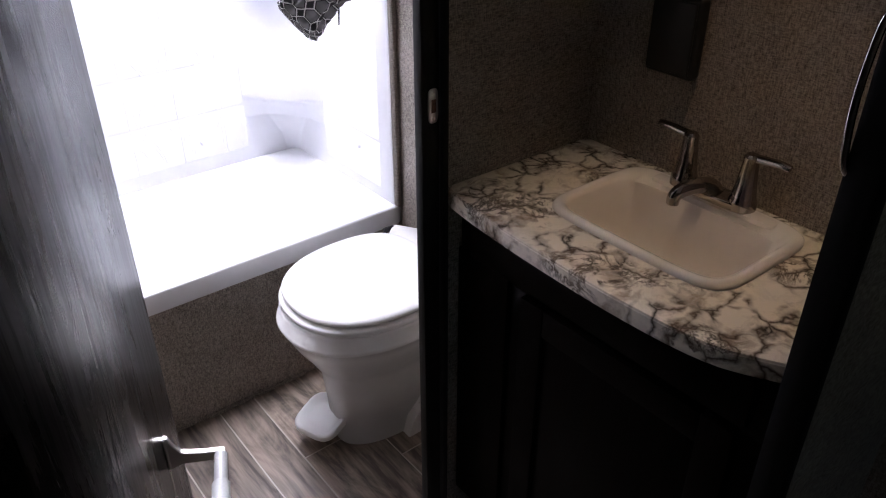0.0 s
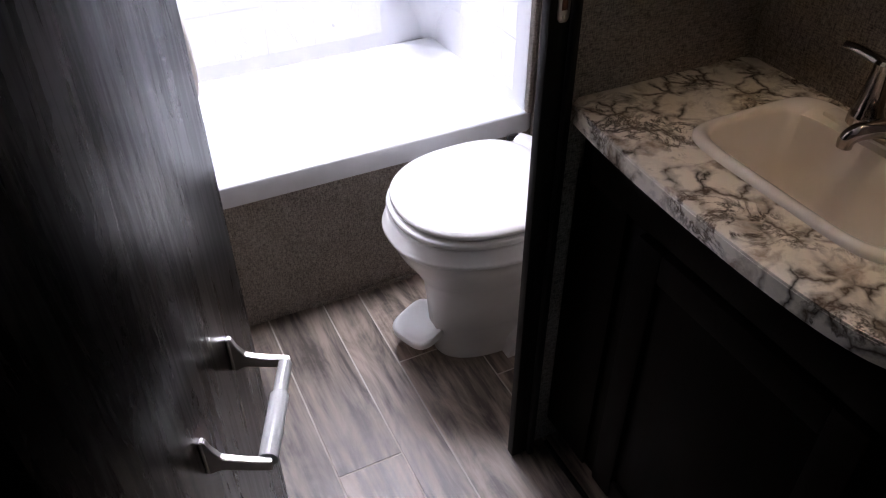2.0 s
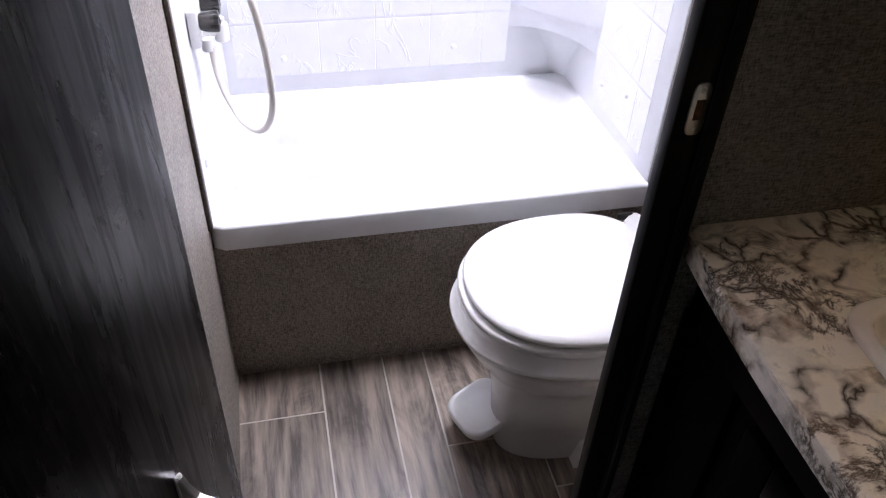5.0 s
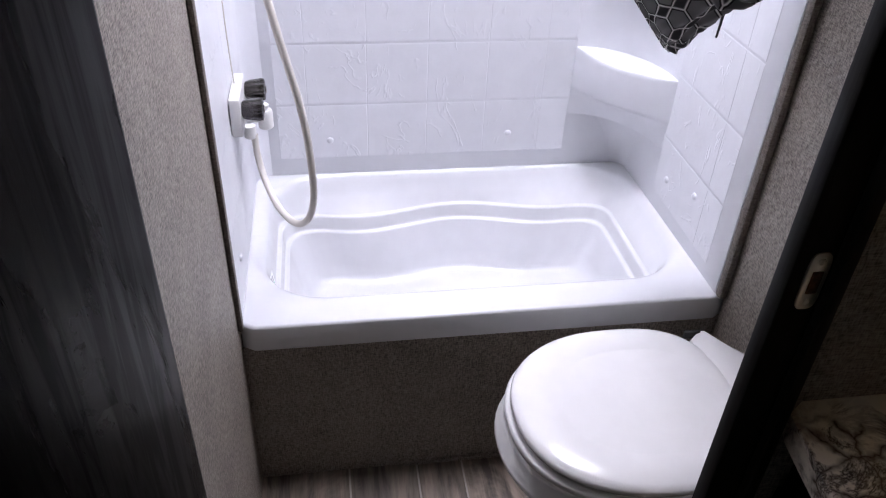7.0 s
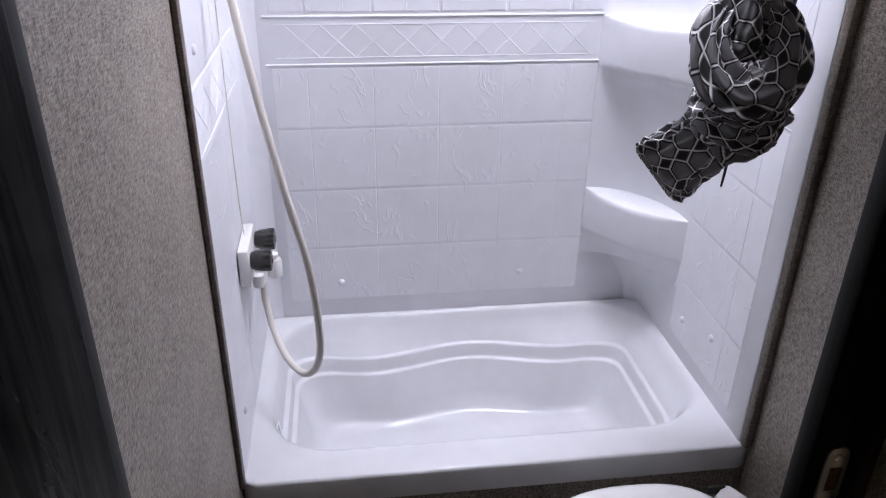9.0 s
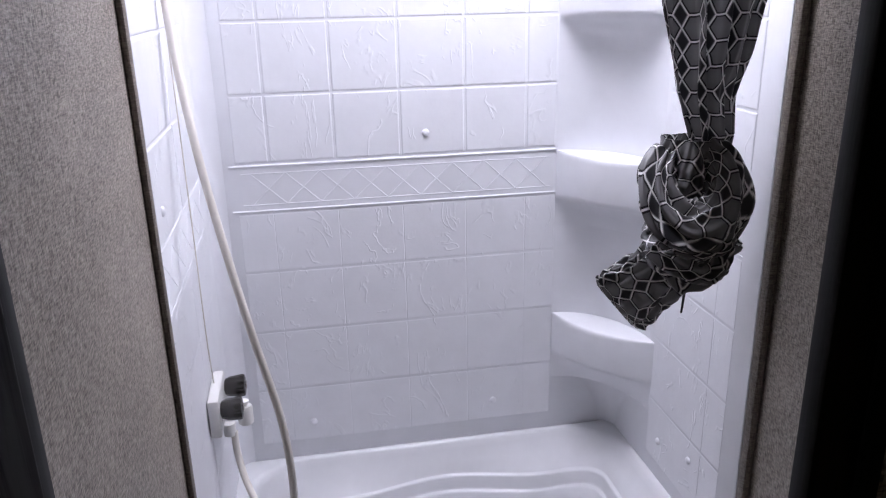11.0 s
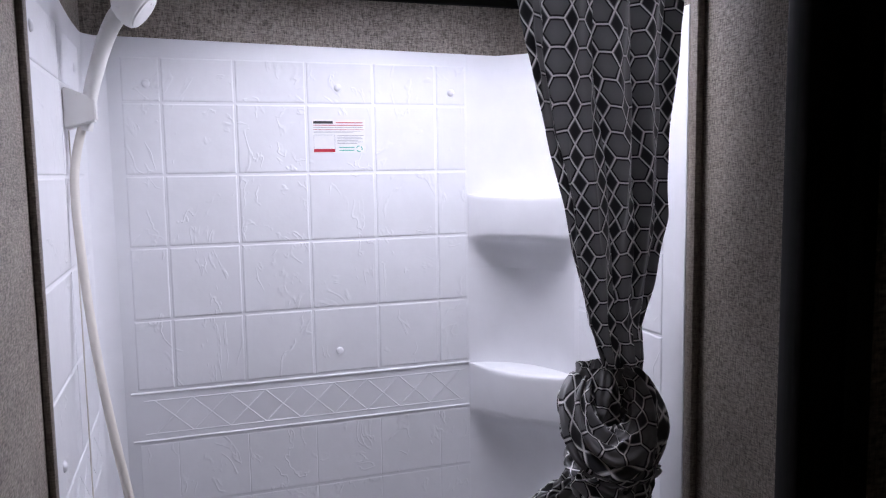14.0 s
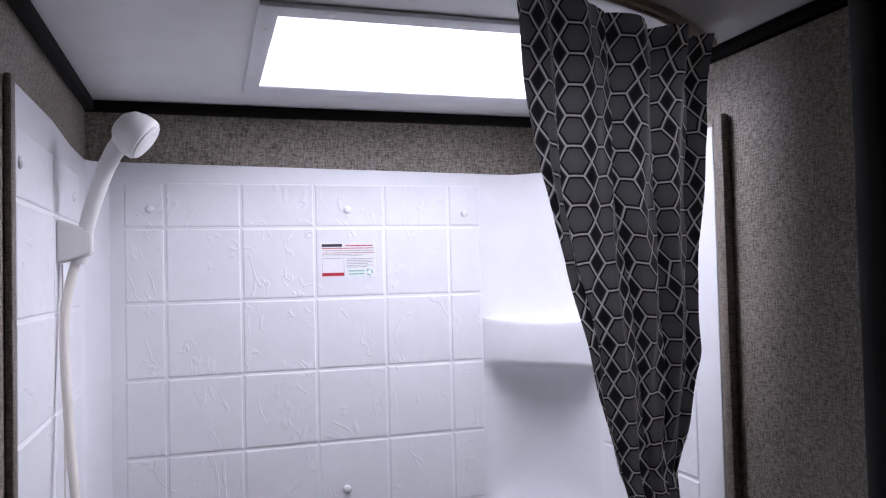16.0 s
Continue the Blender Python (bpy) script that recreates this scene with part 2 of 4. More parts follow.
side = mth(nt, "MULTIPLY", mth(nt, "SUBTRACT", mth(nt, "SUBTRACT", CW / 2, cu), mth(nt, "MULTIPLY", cv, slope)), 1 / math.hypot(1, slope))
flat = mth(nt, "SUBTRACT", CH / 2, cv)
dist = mth(nt, "MINIMUM", side, flat)
fabric_grain = noise_tex(nt, scaled(nt, uv.outputs[0], (900, 900, 900)), 1, 2)
k = mth(nt, "MULTIPLY_ADD", dist, 40.0, 0.4)
tone = ramp(nt, k, (0.0, (0.012, 0.012, 0.014)), (0.28, (0.014, 0.014, 0.017)), (0.335, (0.22, 0.22, 0.22)), (0.385, (0.82, 0.81, 0.79)), (0.445, (0.60, 0.59, 0.58)), (0.462, (0.004, 0.004, 0.005)), (0.540, (0.004, 0.004, 0.005)), (0.56, (0.135, 0.133, 0.137)), (1.0, (0.165, 0.162, 0.165)))
nt.links.new(mixc(nt, 0.12, tone, fabric_grain, "OVERLAY"), b.inputs["Base Color"])
b.inputs["Sheen Weight"].default_value = 0.15
b.inputs["Specular IOR Level"].default_value = 0.5
bump(nt, b, fabric_grain, 0.15, 0.0006)
thin = nt.nodes.new("ShaderNodeBsdfTranslucent")
nt.links.new(tone, thin.inputs["Color"])
sheet = nt.nodes.new("ShaderNodeMixShader")
sheet.inputs[0].default_value = 0.14
nt.links.new(b.outputs[0], sheet.inputs[1])
nt.links.new(thin.outputs[0], sheet.inputs[2])
nt.links.new(sheet.outputs[0], nt.nodes["Material Output"].inputs["Surface"])


# ---------------------------------------------------------------- mesh helpers
def link(name, data, parent=None):
    ob = new(name, data)
    if parent is not None:
        ob.parent = parent
        m = parent.matrix_basis.copy()
        if parent.parent is not None:
            m = parent.parent.matrix_basis @ parent.matrix_parent_inverse @ m
        ob.matrix_parent_inverse = m.inverted()
    return ob


def part(name, bm, material, parent=None, label="", smooth=40):
    me = bpy.data.meshes.new(name)
    bmesh.ops.recalc_face_normals(bm, faces=bm.faces)
    bm.to_mesh(me)
    bm.free()
    me.materials.append(material)
    if smooth:
        me.polygons.foreach_set("use_smooth", [True] * len(me.polygons))
        me.set_sharp_from_angle(angle=radians(smooth))
    ob = link(name, me, parent)
    return tagged(ob, label) if label else ob


def thing(name, x, y, z, label, category, group="", kind=""):
    ob = new(name)
    ob.empty_display_size = 0.05
    ob.matrix_basis = Matrix.Translation((x, y, z))
    return tagged(ob, label, category, group, kind)


def box(x0, x1, y0, y1, z0, z1, bevel=0.0, seg=2, bm=None, m=None):
    own = bmesh.new()
    bmesh.ops.create_cube(own, size=1)
    bmesh.ops.transform(own, matrix=Matrix.Translation(((x0 + x1) / 2, (y0 + y1) / 2, (z0 + z1) / 2)) @ Matrix.Diagonal((x1 - x0, y1 - y0, z1 - z0, 1)), verts=own.verts)
    if bevel:
        bmesh.ops.bevel(own, geom=own.edges[:], offset=bevel, segments=seg, profile=0.5, affect="EDGES")
    if m is not None:
        bmesh.ops.transform(own, matrix=m, verts=own.verts)
    if bm is None:
        return own
    me = bpy.data.meshes.new("t")
    own.to_mesh(me)
    own.free()
    bm.from_mesh(me)
    bpy.data.meshes.remove(me)
    return bm


def loft(rings, cap0=True, cap1=True, bm=None, closed=True):
    bm = bm or bmesh.new()
    vs = [[bm.verts.new(p) for p in r] for r in rings]
    n = len(rings[0])
    for a, c in zip(vs, vs[1:]):
        for i in range(n if closed else n - 1):
            j = (i + 1) % n
            bm.faces.new((a[i], a[j], c[j], c[i]))
    if cap0:
        bm.faces.new(vs[0])
    if cap1:
        bm.faces.new(list(reversed(vs[-1])))
    return bm


def smooth_path(pts, n):
    """Catmull-Rom curve through pts, n points a span."""
    pts = [Vector(p) for p in pts]
    out = []
    for i in range(len(pts) - 1):
        p0, p1, p2, p3 = pts[max(i - 1, 0)], pts[i], pts[i + 1], pts[min(i + 2, len(pts) - 1)]
        for k in range(n):
            t = k / n
            out.append(0.5 * ((2 * p1) + (p2 - p0) * t + (2 * p0 - 5 * p1 + 4 * p2 - p3) * t * t + (3 * p1 - p0 - 3 * p2 + p3) * t ** 3))
    out.append(pts[-1])
    return out


def tube(path, radius, n=12, bm=None, flat=1.0, caps=True):
    """A round (or flattened) bar along a path; radius: a number or a function of 0..1."""
    rings, side = [], None
    for i, p in enumerate(path):
        d = (path[min(i + 1, len(path) - 1)] - path[max(i - 1, 0)]).normalized()
        if side is None:
            side = d.orthogonal().normalized()
        side = (side - d * side.dot(d)).normalized()
        up = d.cross(side)
        r = radius(i / (len(path) - 1)) if callable(radius) else radius
        rings.append([p + side * (r * math.cos(a)) + up * (r * flat * math.sin(a)) for a in (2 * math.pi * k / n for k in range(n))])
    return loft(rings, caps, caps, bm)


def lathe(profile, m, n=24, bm=None):
    """profile: (radius, height) up an axis z, then moved by m."""
    return loft([[m @ Vector((r * math.cos(2 * math.pi * k / n), r * math.sin(2 * math.pi * k / n), h)) for k in range(n)] for r, h in profile], True, True, bm)


def superring(cx, cy, z, a, b, power, n=48, front=1.0):
    """A rounded ring; front stretches its -x half."""
    out = []
    for k in range(n):
        t = 2 * math.pi * k / n
        c, s = math.cos(t), math.sin(t)
        x = math.copysign(abs(c) ** (2 / power), c) * a
        out.append(Vector((cx + (x * front if x < 0 else x), cy + math.copysign(abs(s) ** (2 / power), s) * b, z)))
    return out


def slab(outline, z0, z1, bevel=0.0, bm=None):
    """A flat plate from a plan outline, its edges eased."""
    c = sum((Vector((x, y, 0)) for x, y in outline), Vector()) / len(outline)

    def ring(z, inset):
        out = []
        for x, y in outline:
            d = Vector((x, y, 0)) - c
            out.append(Vector((x, y, 0)) - d.normalized() * inset + Vector((0, 0, z)))
        return out
    rs = [ring(z0, bevel), ring(z0 + bevel, 0), ring(z1 - bevel, 0), ring(z1 - bevel * 0.3, bevel * 0.3), ring(z1, bevel)] if bevel else [ring(z0, 0), ring(z1, 0)]
    return loft(rs, True, True, bm)


# ---------------------------------------------------------------- the shell
XL, XR, YB, YF, XW = 0.602, 1.632, 2.722, -3.0, -0.9
structure = lambda ob, label, cat: tagged(ob, label, cat, "", "structure")
structure(part("wall_rear", box(XW - 0.05, XR + 0.05, YB, YB + 0.05, 0, CEIL), LINEN), "grey linen-look vinyl wall behind the tub", "wall")
structure(part("wall_offside", box(XR, XR + 0.05, YF, YB, 0, CEIL), LINEN), "grey linen-look vinyl wall beside toilet and vanity", "wall")
structure(part("wall_bath_right", box(1.609, XR, 1.46, 2.0915, 0, CEIL - 0.031), LINEN), "grey linen-look wall beside the toilet", "wall")
structure(part("wall_bath_left", box(XL - 0.035, XL, 1.441, YB, 0, CEIL), LINEN), "pale grey linen-look bathroom wall beside the tub", "wall")
structure(part("wall_partition_right", box(1.236, XR, 1.428, 1.46, 0, CEIL), LINEN), "brown-grey linen-look partition between vanity and toilet", "wall")
structure(part("wall_partition_left", box(XW, 0.60, 1.412, 1.441, 0, CEIL), LINEN), "linen-look partition beside the bathroom door", "wall")
structure(part("wall_over_door", box(0.60, 1.236, 1.415, 1.441, 2.005, CEIL), LINEN), "linen-look wall above the bathroom door", "wall")
structure(part("wall_nearside", box(XW - 0.05, XW, YF, YB, 0, CEIL), LINEN), "linen-look wall of the dim cabin", "wall")
# unseen end wall closing the cabin, with an opening added for the fill lamp
wf = bmesh.new()
for x0, x1, z0, z1 in ((XW, -0.35, 0, CEIL), (0.75, XR, 0, CEIL), (-0.35, 0.75, 0, 1.0), (-0.35, 0.75, 1.7, CEIL)):
    box(x0, x1, YF - 0.05, YF, z0, z1, bm=wf)
structure(part("wall_front", wf, LINEN), "unseen linen-look end wall with an added opening for the fill lamp", "wall")
structure(part("baseboard", box(0.93, 1.24, 2.098, 2.104, 0.0, 0.012), LINEN), "thin strip along the foot of the tub front", "baseboard")

# ceiling with the hole of the skylight
SX0, SX1, SY0, SY1 = 0.922, 1.470, 2.112, 2.505
cb = bmesh.new()
for x0, x1, y0, y1 in ((XW, SX0, YF, YB), (SX1, XR, YF, YB), (SX0, SX1, YF, SY0), (SX0, SX1, SY1, YB)):
    box(x0, x1, y0, y1, CEIL, CEIL + 0.05, bm=cb)
structure(part("ceiling", cb, CEILING), "smooth white ceiling panel over tub and cabin", "ceiling")

# black cove strip where the walls meet the ceiling
for nm, bb in (("trim_rear", (XL, XR, YB - 0.022, YB - 0.002, CEIL - 0.023, CEIL - 0.001)),
               ("trim_left", (XL + 0.002, XL + 0.020, 1.445, YB - 0.022, CEIL - 0.023, CEIL - 0.001)),
               ("trim_right", (XR - 0.020, XR - 0.002, 1.462, YB - 0.022, CEIL - 0.023, CEIL - 0.001))):
    structure(part(nm, box(*bb, 0.004), BLACKTRIM), "black cove strip between wall and ceiling", "trim")

# skylight: white flange with screws, boxed well, clear acrylic dome
skyl = thing("skylight_1", 1.195, 2.31, CEIL, "white-framed acrylic skylight set in the ceiling, bright with daylight", "skylight", "", "structure")
fr = bmesh.new()
FX0, FX1, FY0, FY1 = 0.896, 1.500, 2.076, 2.566
for x0, x1, y0, y1 in ((FX0, SX0 + 0.002, FY0, FY1), (SX1 - 0.002, FX1, FY0, FY1), (SX0, SX1, FY0, SY0 + 0.002), (SX0, SX1, SY1 - 0.002, FY1)):
    box(x0, x1, y0, y1, CEIL - 0.009, CEIL - 0.001, 0.003, bm=fr)
part("flange", fr, SURROUND, skyl)
well = bmesh.new()
for x0, x1, y0, y1 in ((SX0 - 0.012, SX0, SY0 - 0.012, SY1 + 0.012), (SX1, SX1 + 0.012, SY0 - 0.012, SY1 + 0.012), (SX0, SX1, SY0 - 0.012, SY0), (SX0, SX1, SY1, SY1 + 0.012)):
    box(x0, x1, y0, y1, CEIL - 0.001, CEIL + 0.18, bm=well)
part("well", well, SURROUND, skyl)
dome = bmesh.new()
rings = []
for z, ins in ((0.055, 0.0), (0.075, 0.02), (0.115, 0.05), (0.15, 0.10), (0.165, 0.16)):
    rings.append(superring((SX0 + SX1) / 2, (SY0 + SY1) / 2, CEIL + z, (SX1 - SX0) / 2 - 0.001 - ins, (SY1 - SY0) / 2 - 0.001 - ins, 7, 64))
dm = part("dome", loft(rings, False, True, dome), ACRYLIC, skyl, "clear acrylic dome")
dm.visible_shadow = False


def screw(parent, m, mat, r=0.005, h=0.003, name="screw"):
    return part(name, lathe([(r, 0), (r, h * 0.4), (r * 0.75, h * 0.85), (r * 0.3, h)], m, 12), mat, parent)


for x, y in ((0.908, 2.17), (0.909, 2.44), (0.96, 2.540), (1.191, 2.540), (1.423, 2.540), (0.99, 2.090), (1.177, 2.094), (1.36, 2.090), (1.487, 2.3)):
    screw(skyl, Matrix.Translation((x, y, CEIL - 0.008)) @ pose(0, 0, 0, 180), NICKEL, 0.005, 0.003)

# frame of the made-up opening behind, where the fill lamp stands
fill_opening = thing("fill_opening_1", 0.2, YF, 1.35, "added unseen opening round the dim cabin fill lamp", "window", "", "structure")
wfr = bmesh.new()
for x0, x1, z0, z1 in ((-0.35, -0.31, 1.0, 1.7), (0.71, 0.75, 1.0, 1.7), (-0.31, 0.71, 1.0, 1.04), (-0.31, 0.71, 1.66, 1.7)):
    box(x0, x1, YF - 0.04, YF + 0.012, z0, z1, bm=wfr)
part("opening_frame", wfr, BLACKPL, fill_opening)

# ---------------------------------------------------------------- door frame and door
fr_r = thing("door_frame", 1.22, 1.43, 0, "charcoal wood door frame with a metal strike plate", "door frame", "", "structure")
jr = bmesh.new()
box(1.183, 1.238, 1.412, 1.434, 0, 2.004, 0.003, bm=jr)
box(1.219, 1.233, 1.398, 1.413, 0, 2.004, 0.004, bm=jr)
part("jamb_strike_side", jr, JAMBWOOD, fr_r)
jl = bmesh.new()
box(0.598, 0.655, 1.412, 1.441, 0, 2.004, 0.003, bm=jl)
part("jamb_hinge_side", jl, JAMBWOOD, fr_r)
part("head", box(0.656, 1.182, 1.412, 1.4405, 1.980, 2.0045, 0.003), JAMBWOOD, fr_r)
sp = bmesh.new()
SPX, SPZ = 1.207, 1.072
out = [(math.copysign(abs(math.cos(a)) ** 0.55, math.cos(a)) * 0.0105, math.copysign(abs(math.sin(a)) ** 0.4, math.sin(a)) * 0.031) for a in (2 * math.pi * k / 32 for k in range(32))]
rings = [[Vector((SPX + u * s, 1.412 - h, SPZ + w * s)) for u, w in out] for h, s in ((0, 1), (0.0018, 1), (0.0025, 0.93))]
plate = part("strike_plate", loft(rings, True, True, sp), NICKEL, fr_r, "nickel strike plate with a latch hole")
part("latch_hole", box(SPX - 0.005, SPX + 0.005, 1.4085, 1.4098, SPZ - 0.012, SPZ + 0.012, 0.0005), BOREHOLE, plate)
for dz in (-0.0225, 0.0225):
    screw(plate, Matrix.Translation((SPX, 1.4096, SPZ + dz)) @ pose(0, 0, 0, 90), NICKEL, 0.0035, 0.0016)

# the open door: face along its own x, hinge at the origin
HX, HY = 0.669, 1.389
door_m = Matrix.Translation((HX, HY, 0)) @ pose(0, 0, 0, 0, 0, math.degrees(math.atan2(-0.912, -0.41)))
door = thing("door_1", HX, HY, 0, "dark-stained wood door standing open, with a paper holder on it", "door", "", "structure")
part("leaf", box(0.0, 0.53, -0.030, 0.0, 0.015, 1.975, 0.002, m=door_m @ pose(0, 0, 0)), DOORWOOD, door)
for z in (0.25, 1.02, 1.72):
    for dz in (-0.052, 0.052):
        hb = bmesh.new()
        lathe([(0.0020, dz - 0.014), (0.0020, dz + 0.014)], door_m @ Matrix.Translation((0.0004, -0.007, z)), 10, hb)
        part("hinge", hb, CHROME, door)

# ---------------------------------------------------------------- toilet paper holder on the door
tp = thing("toilet_paper_holder", 0.60, 1.20, 0.70, "empty nickel toilet paper holder with white roller, screwed to the door", "paper holder")
for s0 in (0.112, 0.280):
    arm = bmesh.new()
    pr = []
    for y, w, zc, h in ((0.0, 0.0045, 0.008, 0.030), (0.006, 0.0045, 0.008, 0.030), (0.012, 0.0045, 0.002, 0.020), (0.022, 0.0045, -0.004, 0.011), (0.050, 0.0045, -0.008, 0.009), (0.080, 0.0045, -0.010, 0.0085)):
        pr.append([door_m @ Vector((s0 + a * w, y, 0.715 + zc + c * h)) for a, c in ((-1, -1), (1, -1), (1, 1), (-1, 1))])
    loft(pr, bm=arm)
    bmesh.ops.bevel(arm, geom=arm.edges[:], offset=0.0012, segments=2, affect="EDGES")
    ar = part("arm", arm, NICKEL, tp)
    part("mount_foot", box(s0 - 0.006, s0 + 0.006, 0.0, 0.004, 0.695, 0.752, 0.0015, m=door_m), NICKEL, tp)
    screw(tp, door_m @ Matrix.Translation((s0 - 0.004, 0.016, 0.716)) @ pose(0, 0, 0, 0, -90), NICKEL, 0.004, 0.003)
ax = door_m @ Matrix.Translation((0.112, 0.074, 0.706)) @ pose(0, 0, 0, 0, 90)
part("roller", lathe([(0.004, 0.003), (0.0095, 0.005), (0.0095, 0.060), (0.0115, 0.0605), (0.0125, 0.062), (0.0125, 0.163), (0.004, 0.165)], ax, 24), FITTING, tp, "white plastic spring roller")

# ---------------------------------------------------------------- tub with linen-covered front
RT, RBOT, TY0, TY1, TX0, TX1 = 0.466, 0.406, 2.093, 2.705, 0.604, 1.622
tub = thing("bathtub", 1.11, 2.40, 0, "glossy white plastic bathtub with wavy moulded ledges", "bathtub")
N = 128
TCX, TCY = 1.095, 2.425


def rrect(hx, hy, r, z, wave=0.0, cx=TCX, cy=TCY):
    """Rounded rectangle ring by angle; wave pushes its rear side in and out."""
    pts = []
    for k in range(N):
        a = 2 * math.pi * (k + 0.5) / N
        dx, dy = math.cos(a) * hx, math.sin(a) * hy
        s = 1 / max(abs(dx) / hx, abs(dy) / hy)
        x, y = dx * s, dy * s
        qx, qy = max(abs(x) - (hx - r), 0), max(abs(y) - (hy - r), 0)
        if qx > 0 and qy > 0:
            l = math.hypot(qx, qy)
            x = math.copysign(hx - r + qx / l * r, x)
            y = math.copysign(hy - r + qy / l * r, y)
        if y > 0:
            w = max(0.0, min(1.0, (y - hy * 0.6) / (hy * 0.35)))
            y -= wave * 1.5 * w * (0.5 - 0.5 * math.cos(2 * math.pi * (x - hx * 0.06) / (hx * 1.22)))
        pts.append(Vector((cx + x, cy + y, z)))
    return pts


outer = lambda z, i=0.0: rrect((TX1 - TX0) / 2 - i, (TY1 - TY0) / 2 - i, 0.012, z, 0, (TX0 + TX1) / 2, (TY0 + TY1) / 2)
span = lambda x0, x1, y0, y1, r, z, wv=0.0: rrect((x1 - x0) / 2, (y1 - y0) / 2, r, z, wv, (x0 + x1) / 2, (y0 + y1) / 2)
rings = [outer(RBOT, 0.006), outer(RBOT, 0.0), outer(RT - 0.006), outer(RT - 0.0015, 0.002), outer(RT, 0.007), span(0.618, 1.592, 2.150, 2.690, 0.15, RT + 0.0003),
         span(0.628, 1.586, 2.168, 2.687, 0.15, RT - 0.0015), span(0.637, 1.579, 2.182, 2.683, 0.145, RT - 0.007), span(0.645, 1.570, 2.193, 2.678, 0.135, RT - 0.020, 0.002), span(0.652, 1.553, 2.203, 2.668, 0.12, RT - 0.048, 0.010)]
for hx, hy, r, z, wv in ((0.437, 0.231, 0.10, RT - 0.072, 0.026), (0.4362, 0.2302, 0.10, RT - 0.0765, 0.0285),
                        (0.4345, 0.2285, 0.10, RT - 0.0785, 0.029), (0.4285, 0.2225, 0.10, RT - 0.0785, 0.029), (0.4258, 0.2198, 0.10, RT - 0.0800, 0.029), (0.4247, 0.2187, 0.10, RT - 0.0840, 0.029), (0.421, 0.215, 0.10, RT - 0.110, 0.030), (0.4202, 0.2142, 0.10, RT - 0.1145, 0.030),
                        (0.4185, 0.2125, 0.10, RT - 0.1165, 0.030), (0.4125, 0.2065, 0.10, RT - 0.1165, 0.030), (0.4098, 0.2038, 0.10, RT - 0.118, 0.030), (0.4087, 0.2027, 0.10, RT - 0.122, 0.030), (0.385, 0.176, 0.11, RT - 0.20, 0.030),
                        (0.37, 0.163, 0.11, RT - 0.235, 0.02), (0.34, 0.14, 0.11, RT - 0.25, 0.01), (0.20, 0.08, 0.07, RT - 0.254, 0)):
    rings.append(rrect(hx, hy, r, z, wv))
rings = [[p - Vector((0, 0, 0.012 * max(0.0, p.y - 2.15) / 0.55)) for p in r] for r in rings]
part("shell", loft(rings, False, True), TUBWHITE, tub, smooth=60)
part("drain", lathe([(0.03, 0), (0.03, 0.004), (0.024, 0.005), (0.02, 0.002)], Matrix.Translation((0.80, 2.42, RT - 0.2545)), 24), CHROME, tub)
stm = Matrix.Translation((0.6575, 2.30, 0.405)) @ pose(0, 0, 0, 90, 0, 84) @ pose(0, 0, 0, -8)
st = part("warning_sticker", box(-0.018, 0.018, -0.030, 0.030, -0.0004, 0.0004, m=stm), PAPER, tub, "small white printed sticker")
for i, (h, mat) in enumerate(((0.020, INK_GREY), (0.012, INK_GREY), (0.004, INK_GREEN), (-0.006, INK_GREY), (-0.020, INK_RED))):
    part("print_bar", box(-0.014, 0.010, h - 0.0022, h + 0.0022, 0.0006, 0.0010, m=stm), mat, st)
structure(part("wall_tub_front", box(XL, XR, 2.104, 2.13, 0, RBOT), LINEN), "linen-look panel below the tub rim", "wall")

# ---------------------------------------------------------------- surround
sur = thing("tub_surround", 1.10, 2.45, RT, "white moulded plastic tub surround with slate tile relief and corner shelves", "tub surround")
ST = 1.965
BY = 2.702
RXI, LXI = 1.592, 0.608


def top_at(x):
    """Top edge of the rear panel, which falls a little towards the shelves."""
    return 1.948 - 0.016 * (x - 0.62)


def left_sheet():
    """Side sheet whose top edge sweeps down in an S to meet the rear panel."""
    rings = []
    for k in range(25):
        y = 2.104 + (BY + 0.004 - 2.104) * k / 24
        w = max(0.0, min(1.0, (y - 2.34) / 0.22))
        z = 1.960 - 0.012 * w * w * (3 - 2 * w)
        rings.append([Vector(p) for p in ((XL + 0.001, y, RT - 0.015), (LXI, y, RT - 0.015), (LXI, y, z - 0.003), (LXI - 0.002, y, z), (XL + 0.001, y, z))])
    return loft(rings)


bp = box(XL + 0.004, RXI - 0.0005, BY, YB - 0.002, RT - 0.015, ST, 0.003)
for vert in bp.verts:
    if vert.co.z > 1.8:
        vert.co.z += top_at(vert.co.x) - ST
back = part("back_panel", bp, SURROUND, sur)
left = part("left_panel", left_sheet(), SURROUND, sur)
right = part("right_panel", box(RXI, XR - 0.002, 2.104, BY + 0.004, RT - 0.015, 1.935, 0.004), SURROUND, sur)
# rounded inner corner at the valve end
lc = bmesh.new()
R0 = 0.05
rings = []
for z in (RT - 0.015, 1.946):
    arc = [Vector((LXI - 0.001 + R0 - R0 * math.cos(a), BY + 0.001 - R0 + R0 * math.sin(a), z)) for a in (math.pi / 2 * k / 10 for k in range(11))]
    rings.append(arc + [Vector((LXI - 0.003, BY + 0.003, z))])
part("corner_fillet", loft(rings, True, True, lc), SURROUND, sur, smooth=60)
